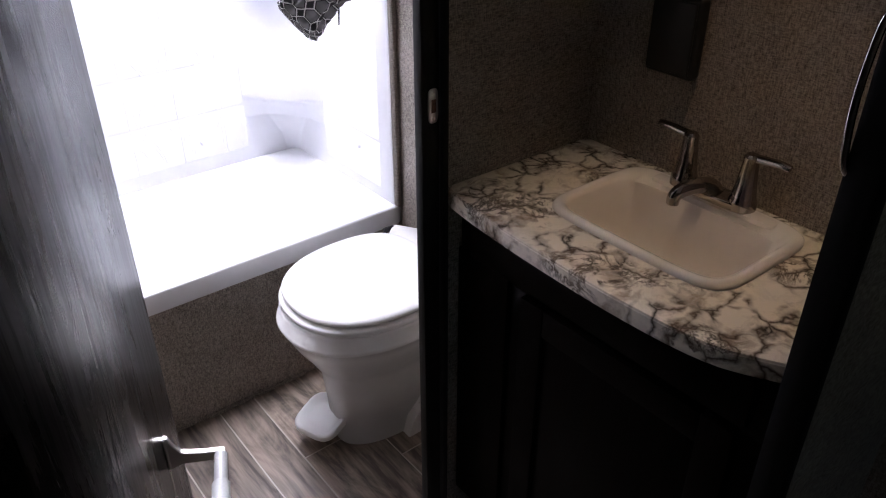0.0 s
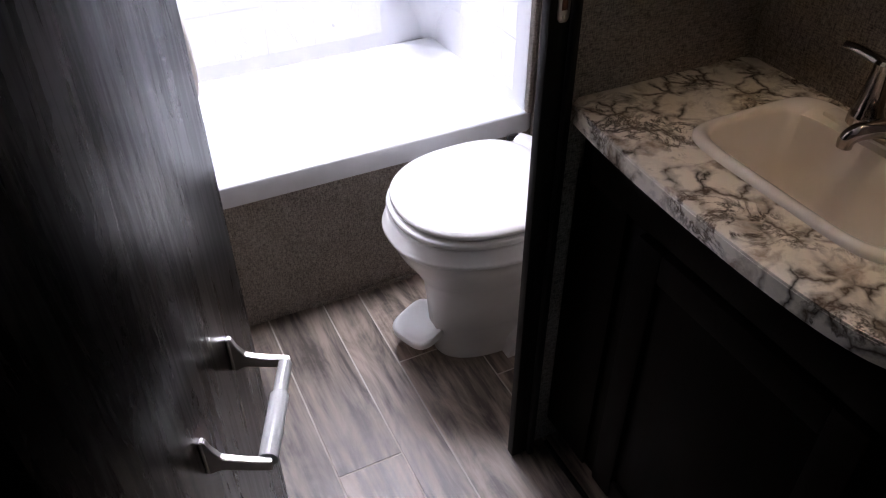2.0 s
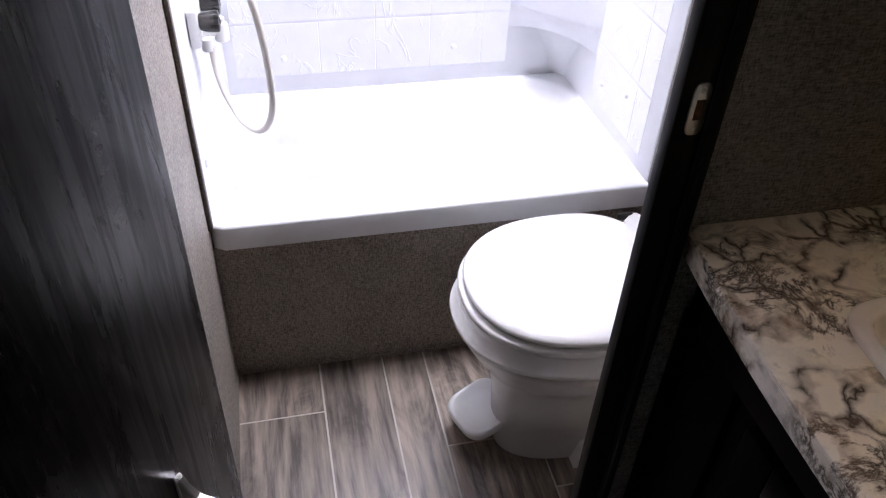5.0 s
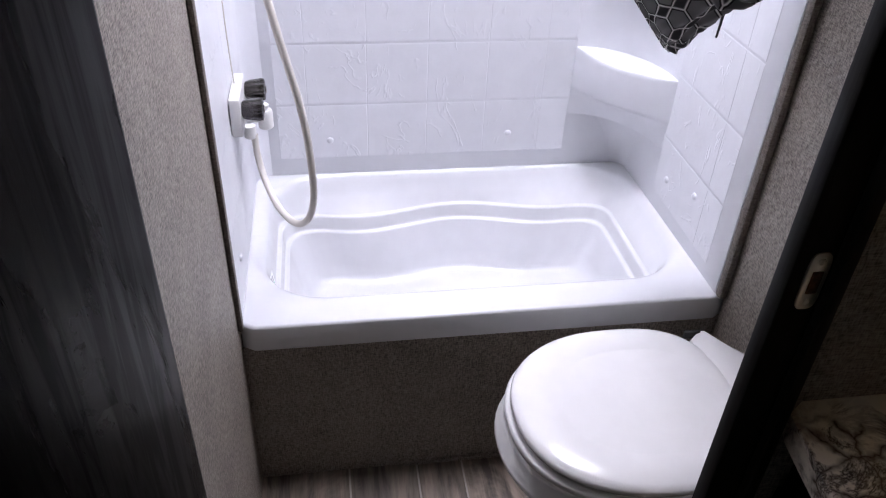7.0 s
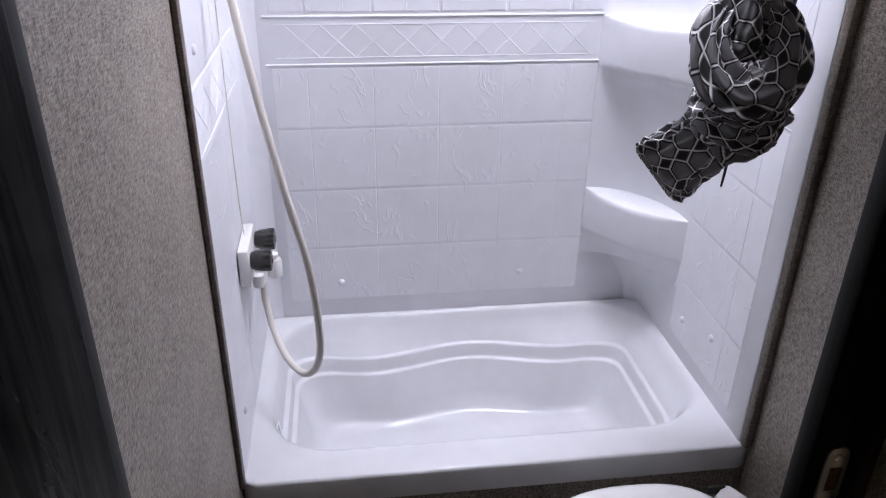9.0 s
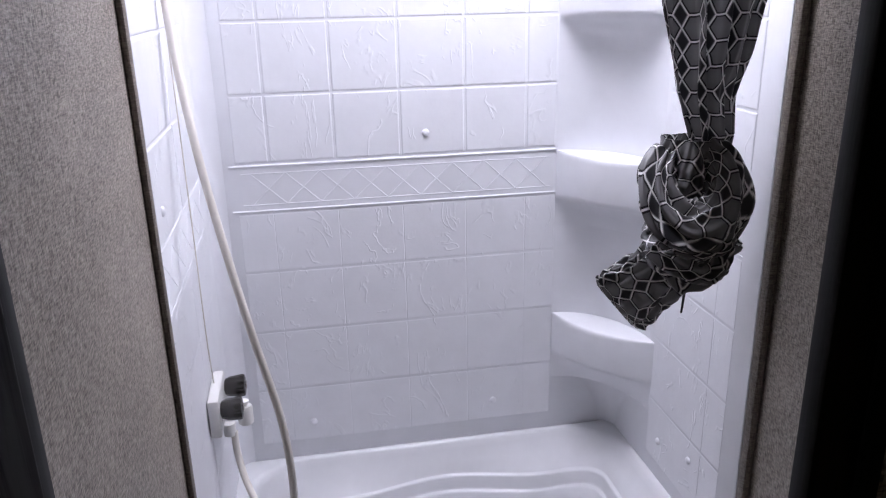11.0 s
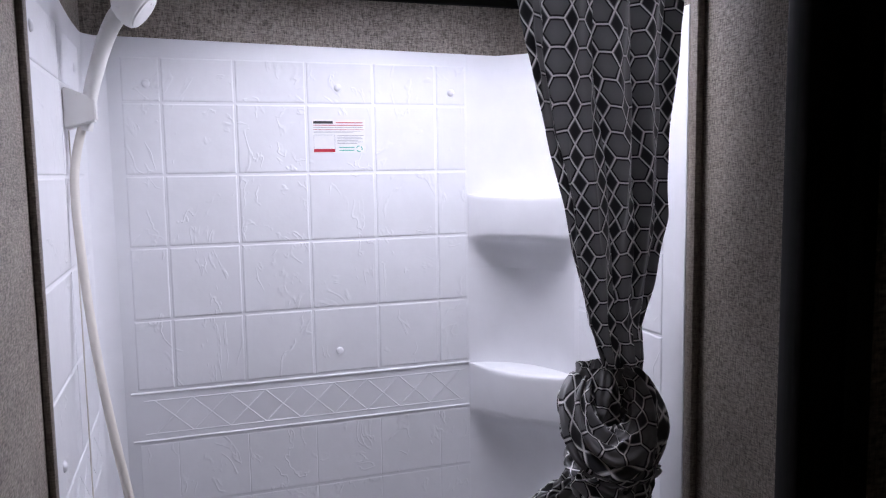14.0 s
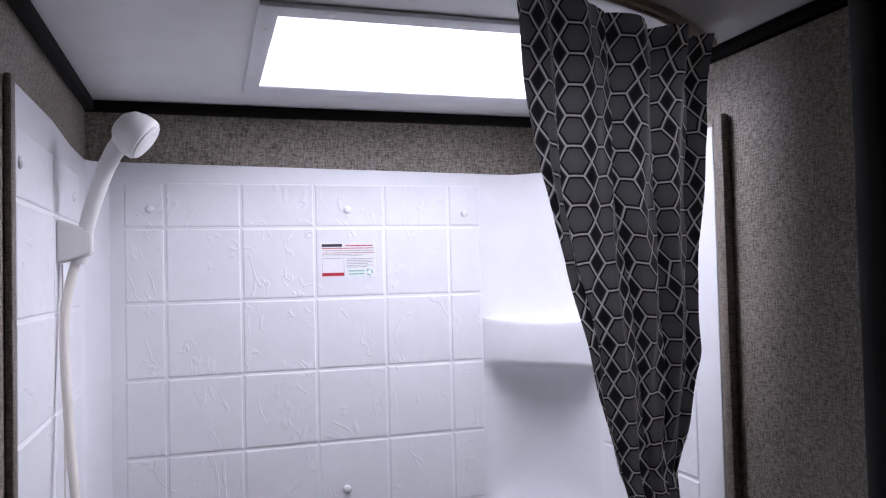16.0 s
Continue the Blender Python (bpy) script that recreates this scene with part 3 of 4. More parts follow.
# hollow corner column behind the shelves
SHA, SHB = (1.418, BY - 0.001), (RXI + 0.001, 2.475)
cc = bmesh.new()
rings = []
for z, q in ((RT - 0.015, 0.20), (RT + 0.05, 0.27), (RT + 0.12, 0.50), (RT + 0.19, 0.80), (0.705, 1.0), (1.931, 1.0)):
    arc = []
    for k in range(17):
        a = math.pi / 2 * k / 16
        arc.append(Vector((SHB[0] + (SHA[0] - SHB[0]) * q * (1 - math.sin(a)), SHA[1] + (SHB[1] - SHA[1]) * q * (1 - math.cos(a)), z)))
    rings.append(arc + [Vector((RXI + 0.006, BY + 0.006, z))])
part("corner_column", loft(rings, True, True, cc), SURROUND, sur, smooth=60)


def corner_shelf(ztop, zbot):
    prof = []
    for z, s in ((zbot - 0.080, 0.02), (zbot - 0.05, 0.09), (zbot - 0.026, 0.26), (zbot - 0.012, 0.60), (zbot - 0.004, 0.88), (zbot + 0.002, 0.955), (zbot + 0.010, 0.98), (ztop - 0.014, 1.0), (ztop - 0.006, 0.995), (ztop - 0.0015, 0.97), (ztop, 0.92)):
        ring = []
        for k in range(17):
            u = k / 16
            bulge = 0.034 * math.sin(math.pi * u)
            px = SHA[0] + (SHB[0] - SHA[0]) * u
            py = SHA[1] + (SHB[1] - SHA[1]) * u
            nx, ny = -0.78, -0.62
            a = math.pi / 2 * u
            hx = SHA[0] + (SHB[0] - SHA[0]) * math.sin(a)
            hy = SHB[1] + (SHA[1] - SHB[1]) * math.cos(a)
            fx, fy = px + nx * bulge, py + ny * bulge
            ring.append(Vector((hx + (fx - hx) * s, hy + (fy - hy) * s, z)))
        ring += [Vector((RXI + 0.004, BY + 0.004, z))]
        prof.append(ring)
    return part("corner_shelf", loft(prof), SURROUND, sur, smooth=50)


for zt, zb in ((1.611, 1.516), (1.206, 1.098), (0.786, 0.684)):
    corner_shelf(zt, zb)

# tile relief: raised slate-faced tiles with grooves between
tile_cache = {}
CORNERS = [(-1, -1), (1, -1), (1, 1), (-1, 1)]


def tile(parent, axis, u0, u1, z0, z1, plane, out, mat=None):
    g = 0.0024
    w, h = round(u1 - u0 - 2 * (g if z0 > 1.15 else 0.0004), 4), round(z1 - z0 - 2 * g, 4)
    low = 0.40 if z0 < 1.15 else 1.0
    key = (axis, out, w, h, low, mat, random.randrange(3))
    if key not in tile_cache:
        bm = bmesh.new()
        rr = []
        for d, ins in ((0.0, 0.0), (0.0009 * low, 0.0010), (0.0014 * low, 0.0030)):
            ring = []
            for (a, c), (a2, c2) in zip(CORNERS, CORNERS[1:] + CORNERS[:1]):
                for k in range(9):
                    u, z = (a + (a2 - a) * k / 9) * (w / 2 - ins * low), (c + (c2 - c) * k / 9) * (h / 2 - ins)
                    wob = noise.noise(Vector((u * 55 + w * 31, z * 55 + h * 17, axis == "y"))) * 0.0011 * (d > 0)
                    u, z = u + wob * (c == c2) * 0.3 + wob * (a == a2) * 0.8, z + wob * (c == c2)
                    ring.append(Vector((u, out * d, z)) if axis == "y" else Vector((out * d, u, z)))
            rr.append(ring)
        loft(rr, False, True, bm)
        bmesh.ops.recalc_face_normals(bm, faces=bm.faces)
        me = bpy.data.meshes.new("tile")
        bm.to_mesh(me)
        bm.free()
        me.materials.append(mat or SLATE)
        tile_cache[key] = me
    ob = link("tile", tile_cache[key], parent)
    c = ((u0 + u1) / 2, plane, (z0 + z1) / 2) if axis == "y" else (plane, (u0 + u1) / 2, (z0 + z1) / 2)
    ob.matrix_basis = Matrix.Translation(c)
    return ob


ZR = [(0.497, 0.648), (0.648, 0.804), (0.804, 0.957), (0.957, 1.099), (1.214, 1.364), (1.364, 1.517), (1.517, 1.667), (1.667, 1.816), (1.816, 1.909)]
XS = (0.672, 0.749, 0.896, 1.046, 1.196, 1.342, 1.417)
for z0, z1 in ZR:
    for x0, x1 in zip(XS, XS[1:]):
        tile(back, "y", x0, x1, z0, z1, BY - 0.0002, -1)
SIDE_Y = (2.165, 2.236, 2.480)
for z0, z1 in ZR:
    for y0, y1 in zip(SIDE_Y, SIDE_Y[1:]):
        tile(right, "x", y0, y1, z0, z1, RXI - 0.0002, -1)
    for y0, y1 in ((2.112, 2.352), (2.352, 2.60)):
        tile(left, "x", y0, y1, z0, z1, LXI + 0.0002, 1)


def ridge(parent, a, c, w=0.0022, h=0.0022, name="band_rib"):
    """A low moulded rib between two points on a panel."""
    a, c = Vector(a), Vector(c)
    return part(name, tube([a, (a + c) / 2, c], w, 8), SURROUND, parent)


# band of crossed ribs between its two mouldings
ridge(back, (XS[0] - 0.012, BY, 1.208), (XS[-1], BY, 1.208), 0.0030)
ridge(back, (XS[0] - 0.012, BY, 1.104), (XS[-1], BY, 1.104), 0.0026)
bx0, bx1, bz0, bz1 = 0.705, 1.395, 1.119, 1.191
ridge(back, (bx0 - 0.02, BY, bz0), (bx1 + 0.01, BY, bz0), 0.0011)
ridge(back, (bx0 - 0.02, BY, bz1), (bx1 + 0.01, BY, bz1), 0.0011)
nb = 9
for i in range(nb):
    u0, u1 = bx0 + (bx1 - bx0) * i / nb, bx0 + (bx1 - bx0) * (i + 1) / nb
    ridge(back, (u0, BY, bz0), (u1, BY, bz1), 0.0012)
    ridge(back, (u0, BY, bz1), (u1, BY, bz0), 0.0012)
for pan, plane, ya, yb in ((left, LXI, 2.115, 2.60), (right, RXI, 2.165, 2.480)):
    ridge(pan, (plane, ya, 1.208), (plane, yb, 1.208), 0.0016)
    ridge(pan, (plane, ya, 1.104), (plane, yb, 1.104), 0.0014)
    nn = 5
    for i in range(nn):
        u0, u1 = ya + (yb - ya) * i / nn, ya + (yb - ya) * (i + 1) / nn
        ridge(pan, (plane, u0, bz0), (plane, u1, bz1), 0.0006)
        ridge(pan, (plane, u0, bz1), (plane, u1, bz0), 0.0006)

CAP = [(0.0085, 0), (0.0085, 0.002), (0.0065, 0.0045), (0.003, 0.0058)]
for x, z in ((0.721, 1.854), (1.116, 1.853), (1.379, 1.846), (1.104, 1.264), (0.80, 0.550), (1.263, 0.554)):
    part("screw_cap", lathe(CAP, Matrix.Translation((x, BY - 0.0014, z)) @ pose(0, 0, 0, 90), 16), SURROUND, back)
for y, z in ((2.130, 1.862), (2.53, 1.86), (2.163, 1.26), (2.2, 0.56)):
    part("screw_cap", lathe(CAP, Matrix.Translation((LXI + 0.0005, y, z)) @ pose(0, 0, 0, 0, 90), 16), SURROUND, left)
for y, z in ((2.28, 0.60), (2.42, 0.56)):
    part("screw_cap", lathe(CAP, Matrix.Translation((RXI - 0.0012, y, z)) @ pose(0, 0, 0, 0, -90), 16), SURROUND, right)

# wrapped beads along the front edges of the surround
structure(part("trim_bead_left", box(XL, XL + 0.010, 2.082, 2.103, RT, 1.962, 0.004), LINEN_TRIM), "brown linen-wrapped bead along the surround", "trim")
structure(part("trim_bead_right", box(1.591, 1.608, 2.080, 2.1035, RT, 1.952, 0.006), LINEN_TRIM), "brown linen-wrapped bead along the surround", "trim")

# ---------------------------------------------------------------- instruction label on the back panel
lab = thing("instruction_label", 1.113, BY - 0.003, 1.757, "white printed care label stuck to the surround", "label")
LX0, LX1, LZ0, LZ1, LY = 1.058, 1.176, 1.711, 1.784, BY - 0.0016
part("sheet", box(LX0, LX1, LY - 0.0005, LY, LZ0, LZ1), PAPER, lab)
bars = [(0.002, 0.045, 0.0635, 0.0692, INK_BLACK), (0.052, 0.112, 0.0648, 0.0666, INK_RED), (0.002, 0.114, 0.0595, 0.0608, INK_RED), (0.002, 0.112, 0.0548, 0.0557, INK_GREY), (0.002, 0.114, 0.0500, 0.0509, INK_RED),
        (0.002, 0.108, 0.0466, 0.0473, INK_GREY), (0.002, 0.090, 0.0440, 0.0446, INK_GREY), (0.002, 0.049, 0.0015, 0.0085, INK_RED), (0.002, 0.049, 0.0385, 0.0392, INK_GREY), (0.002, 0.0026, 0.0085, 0.0385, INK_GREY), (0.0484, 0.049, 0.0085, 0.0385, INK_GREY),
        (0.054, 0.114, 0.0370, 0.0380, INK_GREY), (0.054, 0.108, 0.0335, 0.0345, INK_GREY), (0.054, 0.112, 0.0300, 0.0310, INK_GREY), (0.054, 0.100, 0.0265, 0.0275, INK_GREY), (0.054, 0.112, 0.0230, 0.0240, INK_GREY), (0.054, 0.098, 0.0195, 0.0205, INK_GREY), (0.058, 0.092, 0.0105, 0.0125, INK_GREEN), (0.058, 0.092, 0.0040, 0.0060, INK_GREEN)]
for u0, u1, v0, v1, mt in bars:
    part("print_bar", box(LX0 + u0, LX0 + u1, LY - 0.0010, LY - 0.0007, LZ0 + v0, LZ0 + v1), mt, lab)
for k in range(3):
    a = math.radians(90 + 120 * k)
    arc = [Vector((LX0 + 0.1035 + 0.0062 * math.cos(a + t), LY - 0.0008, LZ0 + 0.0085 + 0.0062 * math.sin(a + t))) for t in (math.radians(8 * j) for j in range(11))]
    part("arrow", tube(arc, 0.0011, 6), INK_GREEN, lab)

# ---------------------------------------------------------------- mixing valve, hose, shower head
val = thing("shower_valve", 0.63, 2.39, 0.80, "white shower valve with two smoked knobs on the surround", "shower valve")
part("body", box(LXI + 0.002, LXI + 0.024, 2.318, 2.452, 0.762, 0.842, 0.005), FITTING, val)
for y in (2.340, 2.432):
    m = Matrix.Translation((LXI + 0.023, y, 0.812)) @ pose(0, 0, 0, 0, 90)
    kn = bmesh.new()
    rings = []
    for r, h in ((0.012, 0.0), (0.017, 0.003), (0.019, 0.012), (0.0215, 0.034), (0.0205, 0.041), (0.014, 0.043)):
        rings.append([m @ Vector(((r + (0.0012 if k % 4 < 2 else -0.0008) * (h > 0.004)) * math.cos(2 * math.pi * k / 40), (r + (0.0012 if k % 4 < 2 else -0.0008) * (h > 0.004)) * math.sin(2 * math.pi * k / 40), h)) for k in range(40)])
    kb = part("knob", loft(rings, bm=kn), SMOKE, val, "smoked clear acrylic knob", 30)
    part("stem", lathe([(0.005, -0.002), (0.005, 0.042), (0.008, 0.0435), (0.008, 0.045)], m, 12), CHROME, kb)
part("vacuum_breaker", lathe([(0.012, 0.0), (0.0155, 0.003), (0.0155, 0.036), (0.013, 0.041)], Matrix.Translation((LXI + 0.062, 2.400, 0.742)), 20), FITTING, val)
part("outlet_arm", tube([Vector((LXI + 0.018, 2.400, 0.770)), Vector((LXI + 0.04, 2.400, 0.768)), Vector((LXI + 0.062, 2.400, 0.764))], 0.012, 14), FITTING, val)
part("breaker_cap", lathe([(0.005, 0), (0.005, 0.006), (0.0095, 0.007), (0.0095, 0.012), (0.006, 0.014)], Matrix.Translation((LXI + 0.062, 2.400, 0.782)), 16), FITTING, val)
part("hose_collar", lathe([(0.010, 0.0), (0.0125, 0.002), (0.0125, 0.028), (0.009, 0.030)], Matrix.Translation((LXI + 0.030, 2.385, 0.728)), 16), FITTING, val)

hose = thing("shower_hose", 0.66, 2.38, 0.60, "cream vinyl shower hose hanging in a loop", "hose")
HP = [(0.646, 2.385, 0.735), (0.648, 2.380, 0.69), (0.662, 2.35, 0.64), (0.690, 2.30, 0.602), (0.725, 2.25, 0.600), (0.752, 2.22, 0.64), (0.762, 2.20, 0.72), (0.752, 2.20, 0.86), (0.718, 2.21, 1.02), (0.684, 2.24, 1.18), (0.6535, 2.28, 1.34), (0.631, 2.33, 1.50), (0.620, 2.37, 1.66), (0.636, 2.383, 1.752)]
part("tubing", tube(smooth_path(HP, 8), 0.0072, 12), HOSE, hose)
cord = [(LXI + 0.005, 2.395, 1.742), (LXI + 0.007, 2.39, 1.5), (LXI + 0.006, 2.40, 1.2), (LXI + 0.008, 2.385, 0.95), (LXI + 0.010, 2.39, 0.845)]
part("hanging_cord", tube(smooth_path(cord, 6), 0.0014, 6), HOSE, hose, "thin grey cord")

head = thing("handheld_shower", 0.66, 2.38, 1.80, "white handheld shower head resting in a wall bracket", "shower head")
br = bmesh.new()
rings = [[Vector((x, 2.385 + a * w, 1.790 + zc + c * h)) for a, c in ((-1, -1), (1, -1), (1, 1), (-1, 1))] for x, w, zc, h in ((LXI + 0.001, 0.020, 0.01, 0.034), (LXI + 0.008, 0.020, 0.01, 0.033), (LXI + 0.045, 0.017, 0.008, 0.020), (LXI + 0.050, 0.015, 0.008, 0.017))]
loft(rings, bm=br)
bmesh.ops.bevel(br, geom=br.edges[:], offset=0.003, segments=2, affect="EDGES")
part("bracket", br, FITTING, head)
stem = smooth_path([(0.640, 2.383, 1.765), (0.652, 2.381, 1.83), (0.674, 2.376, 1.90), (0.694, 2.370, 1.942), (0.716, 2.362, 1.964)], 8)
part("handle", tube(stem, lambda u: 0.0105 + 0.005 * u + 0.006 * max(0, u - 0.7), 16), FITTING, head)
hm = Matrix.Translation((0.724, 2.358, 1.966)) @ pose(0, 0, 0, 0, 128, -8) @ Matrix.Diagonal((1.04, 1.04, 1.06, 1))
part("spray_head", lathe([(0.006, -0.030), (0.018, -0.027), (0.028, -0.018), (0.0335, -0.004), (0.0345, 0.010), (0.033, 0.017), (0.031, 0.0185)], hm, 28), FITTING, head, "", 60)
part("spray_face", lathe([(0.029, 0.0185), (0.029, 0.021), (0.024, 0.0225), (0.010, 0.023)], hm, 24), FITTING, head)
part("selector_tab", box(-0.004, 0.004, 0.030, 0.038, 0.010, 0.018, 0.001, m=hm), CHROME, head)

head.matrix_basis = Matrix.Translation((0, 0, -0.024)) @ head.matrix_basis

# ---------------------------------------------------------------- curtain track and curtain
TR = smooth_path([(0.628, 2.098, 0), (0.70, 2.050, 0), (0.80, 1.985, 0), (0.94, 1.930, 0), (1.11, 1.907, 0), (1.28, 1.930, 0), (1.42, 1.985, 0), (1.52, 2.050, 0), (1.592, 2.098, 0)], 8)
trk = bmesh.new()
rings = []
for i, p in enumerate(TR):
    d = (TR[min(i + 1, len(TR) - 1)] - TR[max(i - 1, 0)]).normalized()
    nrm = Vector((-d.y, d.x, 0))
    rings.append([p + nrm * a + Vector((0, 0, CEIL + z)) for a, z in ((-0.009, -0.001), (-0.009, -0.011), (-0.003, -0.012), (-0.003, -0.007), (0.003, -0.007), (0.003, -0.012), (0.009, -0.011), (0.009, -0.001))])
tagged(part("curtain_track", loft(rings, bm=trk), BEIGE), "bowed beige plastic curtain track on the ceiling", "curtain track")


def cloth(name, grid, uvs, parent, label="", thick=0.0):
    """A sheet of fabric from a grid of points, with fabric coordinates in metres."""
    bm = bmesh.new()
    layer = bm.loops.layers.uv.new("cloth")
    vs = [[bm.verts.new(p) for p in row] for row in grid]
    for i in range(len(grid) - 1):
        for j in range(len(grid[0]) - 1):
            f = bm.faces.new((vs[i][j], vs[i][j + 1], vs[i + 1][j + 1], vs[i + 1][j]))
            for lp, (a, c) in zip(f.loops, ((i, j), (i, j + 1), (i + 1, j + 1), (i + 1, j))):
                lp[layer].uv = uvs[a][c]
    me = bpy.data.meshes.new(name)
    bm.to_mesh(me)
    bm.free()
    me.materials.append(FABRIC)
    me.polygons.foreach_set("use_smooth", [True] * len(me.polygons))
    ob = link(name, me, parent)
    return tagged(ob, label) if label else ob


cur = thing("shower_curtain", 1.42, 2.06, 1.0, "grey and black hexagon print shower curtain, gathered and knotted", "shower curtain")


def lerp_table(z, table):
    for (za, a), (zb, c) in zip(table, table[1:]):
        if za >= z >= zb:
            return a + (c - a) * (za - z) / (za - zb)
    return table[-1][1] if z < table[-1][0] else table[0][1]


XLEFT = [(2.060, 1.186), (1.94, 1.215), (1.838, 1.241), (1.715, 1.284), (1.612, 1.330), (1.50, 1.368), (1.414, 1.400), (1.34, 1.440), (1.27, 1.455)]
XRIGHT = [(2.060, 1.560), (1.928, 1.552), (1.761, 1.548), (1.591, 1.545), (1.48, 1.532), (1.40, 1.525), (1.34, 1.535), (1.27, 1.528)]
YLEFT = [(2.060, 1.922), (1.838, 1.972), (1.612, 2.030), (1.414, 2.085), (1.27, 2.125)]
YRIGHT = [(2.060, 2.070), (1.761, 2.085), (1.591, 2.095), (1.40, 2.120), (1.27, 2.135)]
NU, NV = 190, 110
grid, uvs = [], []
for i in range(NV + 1):
    v = i / NV
    z = 2.060 + (1.235 - 2.060) * v
    xa, xb, ya, yb = (lerp_table(z, tb) for tb in (XLEFT, XRIGHT, YLEFT, YRIGHT))
    row = []
    for j in range(NU + 1):
        u = j / NU
        ph = 2 * math.pi * (0.15 + 3.8 * u ** 1.45 + 0.10 * math.sin(3 * v + 4 * u))
        amp = 0.026 * (0.30 + 0.70 * u) * (1 - 0.35 * v)
        fold = math.cos(ph) + 0.35 * math.cos(2 * ph + 1.3 + 2 * v)
        wr = noise.noise(Vector((u * 7, v * 5, 1.7))) * 0.010 + noise.noise(Vector((u * 16, v * 12, 4.0))) * 0.006 * (0.2 + v)
        wr += 0.016 * (0.25 - abs(noise.noise(Vector((u * 9 + 2.5 * v, v * 2.6 + 3 * u, 8.3)))))
        wr -= 0.010 * max(0.0, v - 0.55) * abs(math.sin(9 * u * math.pi + 4 * v))
        tx, ty = xb - xa, yb - ya
        ln = math.hypot(tx, ty)
        nx, ny = ty / ln, -tx / ln
        off = amp * fold + wr
        slip = 0.011 * math.sin(ph) * (1 - 0.6 * v)
        row.append(Vector((xa - 0.012 + tx * u + tx / ln * slip + nx * off, ya + ty * u + ty / ln * slip + ny * off, z + 0.010 * noise.noise(Vector((u * 9, 3, 0))) * (1 - v))))
    # the print keeps its size along the folds
    run = [0.0]
    for p, q in zip(row, row[1:]):
        run.append(run[-1] + (q - p).length)
    mid = run[int(NU * 0.40)]
    urow = [(r - mid + 0.006 * math.sin(4 * v), 1.30 - v * 0.825) for r in run]
    grid.append(row)
    uvs.append(urow)
cloth("drape", grid, uvs, cur)


def cloth_tube(name, path, width, depth, wrinkle, length, seed, n=96, squeeze=0.84, side=(1, 0.15, 0.2)):
    """A gathered, flattened roll of fabric along a path."""
    path = [Vector((1.386 + (p[0] - 1.40) * squeeze, p[1], 1.310 + (p[2] - 1.335) * squeeze)) if squeeze < 1 else Vector(p) for p in path]
    g, uu = [], []
    side = Vector(side).normalized()
    for i, p in enumerate(path):
        t = i / (len(path) - 1)
        d = (path[min(i + 1, len(path) - 1)] - path[max(i - 1, 0)]).normalized()
        side = (side - d * side.dot(d)).normalized()
        up = d.cross(side)
        w, dp = width(t), depth(t)
        row, ur = [], []
        for k in range(n + 1):
            a = 2 * math.pi * k / n
            c = Vector((math.cos(a), math.sin(a), 0))
            wr = 1 + wrinkle * (noise.noise(Vector((c.x * 1.6 + seed, c.y * 1.6, t * 3.0))) + 0.6 * noise.noise(Vector((c.x * 4 + seed, c.y * 4, t * 7.0))) + 0.9 * (0.5 - abs(noise.noise(Vector((c.x * 2.2 + seed, c.y * 2.2 + 3, t * 2.0))) * 2)) + 0.25 * math.sin(6 * a + 5 * t + seed) + 0.8 * (0.3 - abs(noise.noise(Vector((c.x * 3.4 + seed, c.y * 3.4, t * 9.0 + seed))))))
            row.append(p + side * (c.x * w * wr) + up * (c.y * dp * wr))
            ur.append((k / n * (0.32 if squeeze < 1 else 0.364) + seed * 0.1, t * length))
        g.append(row)
        uu.append(ur)
    return cloth(name, g, uu, cur)


def arc_path(c, rx, ry, tilt, a0, a1, n):
    m = Matrix.Translation(c) @ pose(0, 0, 0, *tilt)
    return [m @ Vector((rx * math.cos(a), ry * math.sin(a), 0)) for a in (radians(a0 + (a1 - a0) * i / n) for i in range(n + 1))]


# core, the wrap round it, the crossing folds, and the hanging tail
cloth_tube("knot_core", smooth_path([(1.478, 2.130, 1.365), (1.474, 2.132, 1.30), (1.466, 2.130, 1.24), (1.468, 2.125, 1.18), (1.470, 2.122, 1.13)], 14), lambda t: 0.038 + 0.012 * math.sin(math.pi * t), lambda t: 0.032 + 0.014 * math.sin(math.pi * t), 0.30, 0.26, 2.3)
cloth_tube("knot_wrap", arc_path((1.470, 2.112, 1.168), 0.040, 0.038, (18, -26, 0), 10, 345, 90), lambda t: 0.034 - 0.008 * t, lambda t: 0.026, 0.40, 0.36, 5.1)
cloth_tube("knot_fold", smooth_path([(1.496, 2.118, 1.350), (1.526, 2.104, 1.318), (1.530, 2.074, 1.268), (1.498, 2.052, 1.222), (1.444, 2.050, 1.206), (1.404, 2.072, 1.238), (1.398, 2.100, 1.300), (1.430, 2.122, 1.338)], 14), lambda t: 0.031 - 0.008 * math.cos(2 * math.pi * t), lambda t: 0.015, 0.48, 0.36, 7.7)
cloth_tube("knot_roll", smooth_path([(1.536, 2.100, 1.290), (1.532, 2.064, 1.228), (1.490, 2.038, 1.186), (1.436, 2.046, 1.180), (1.402, 2.078, 1.220)], 14), lambda t: 0.012 + 0.006 * math.sin(math.pi * t), lambda t: 0.011, 0.46, 0.24, 3.3)
cloth_tube("knot_underfold", smooth_path([(1.530, 2.110, 1.235), (1.516, 2.082, 1.165), (1.480, 2.066, 1.128), (1.436, 2.074, 1.136), (1.405, 2.100, 1.165)], 14), lambda t: 0.020 + 0.014 * math.sin(math.pi * t), lambda t: 0.016, 0.46, 0.24, 12.2)
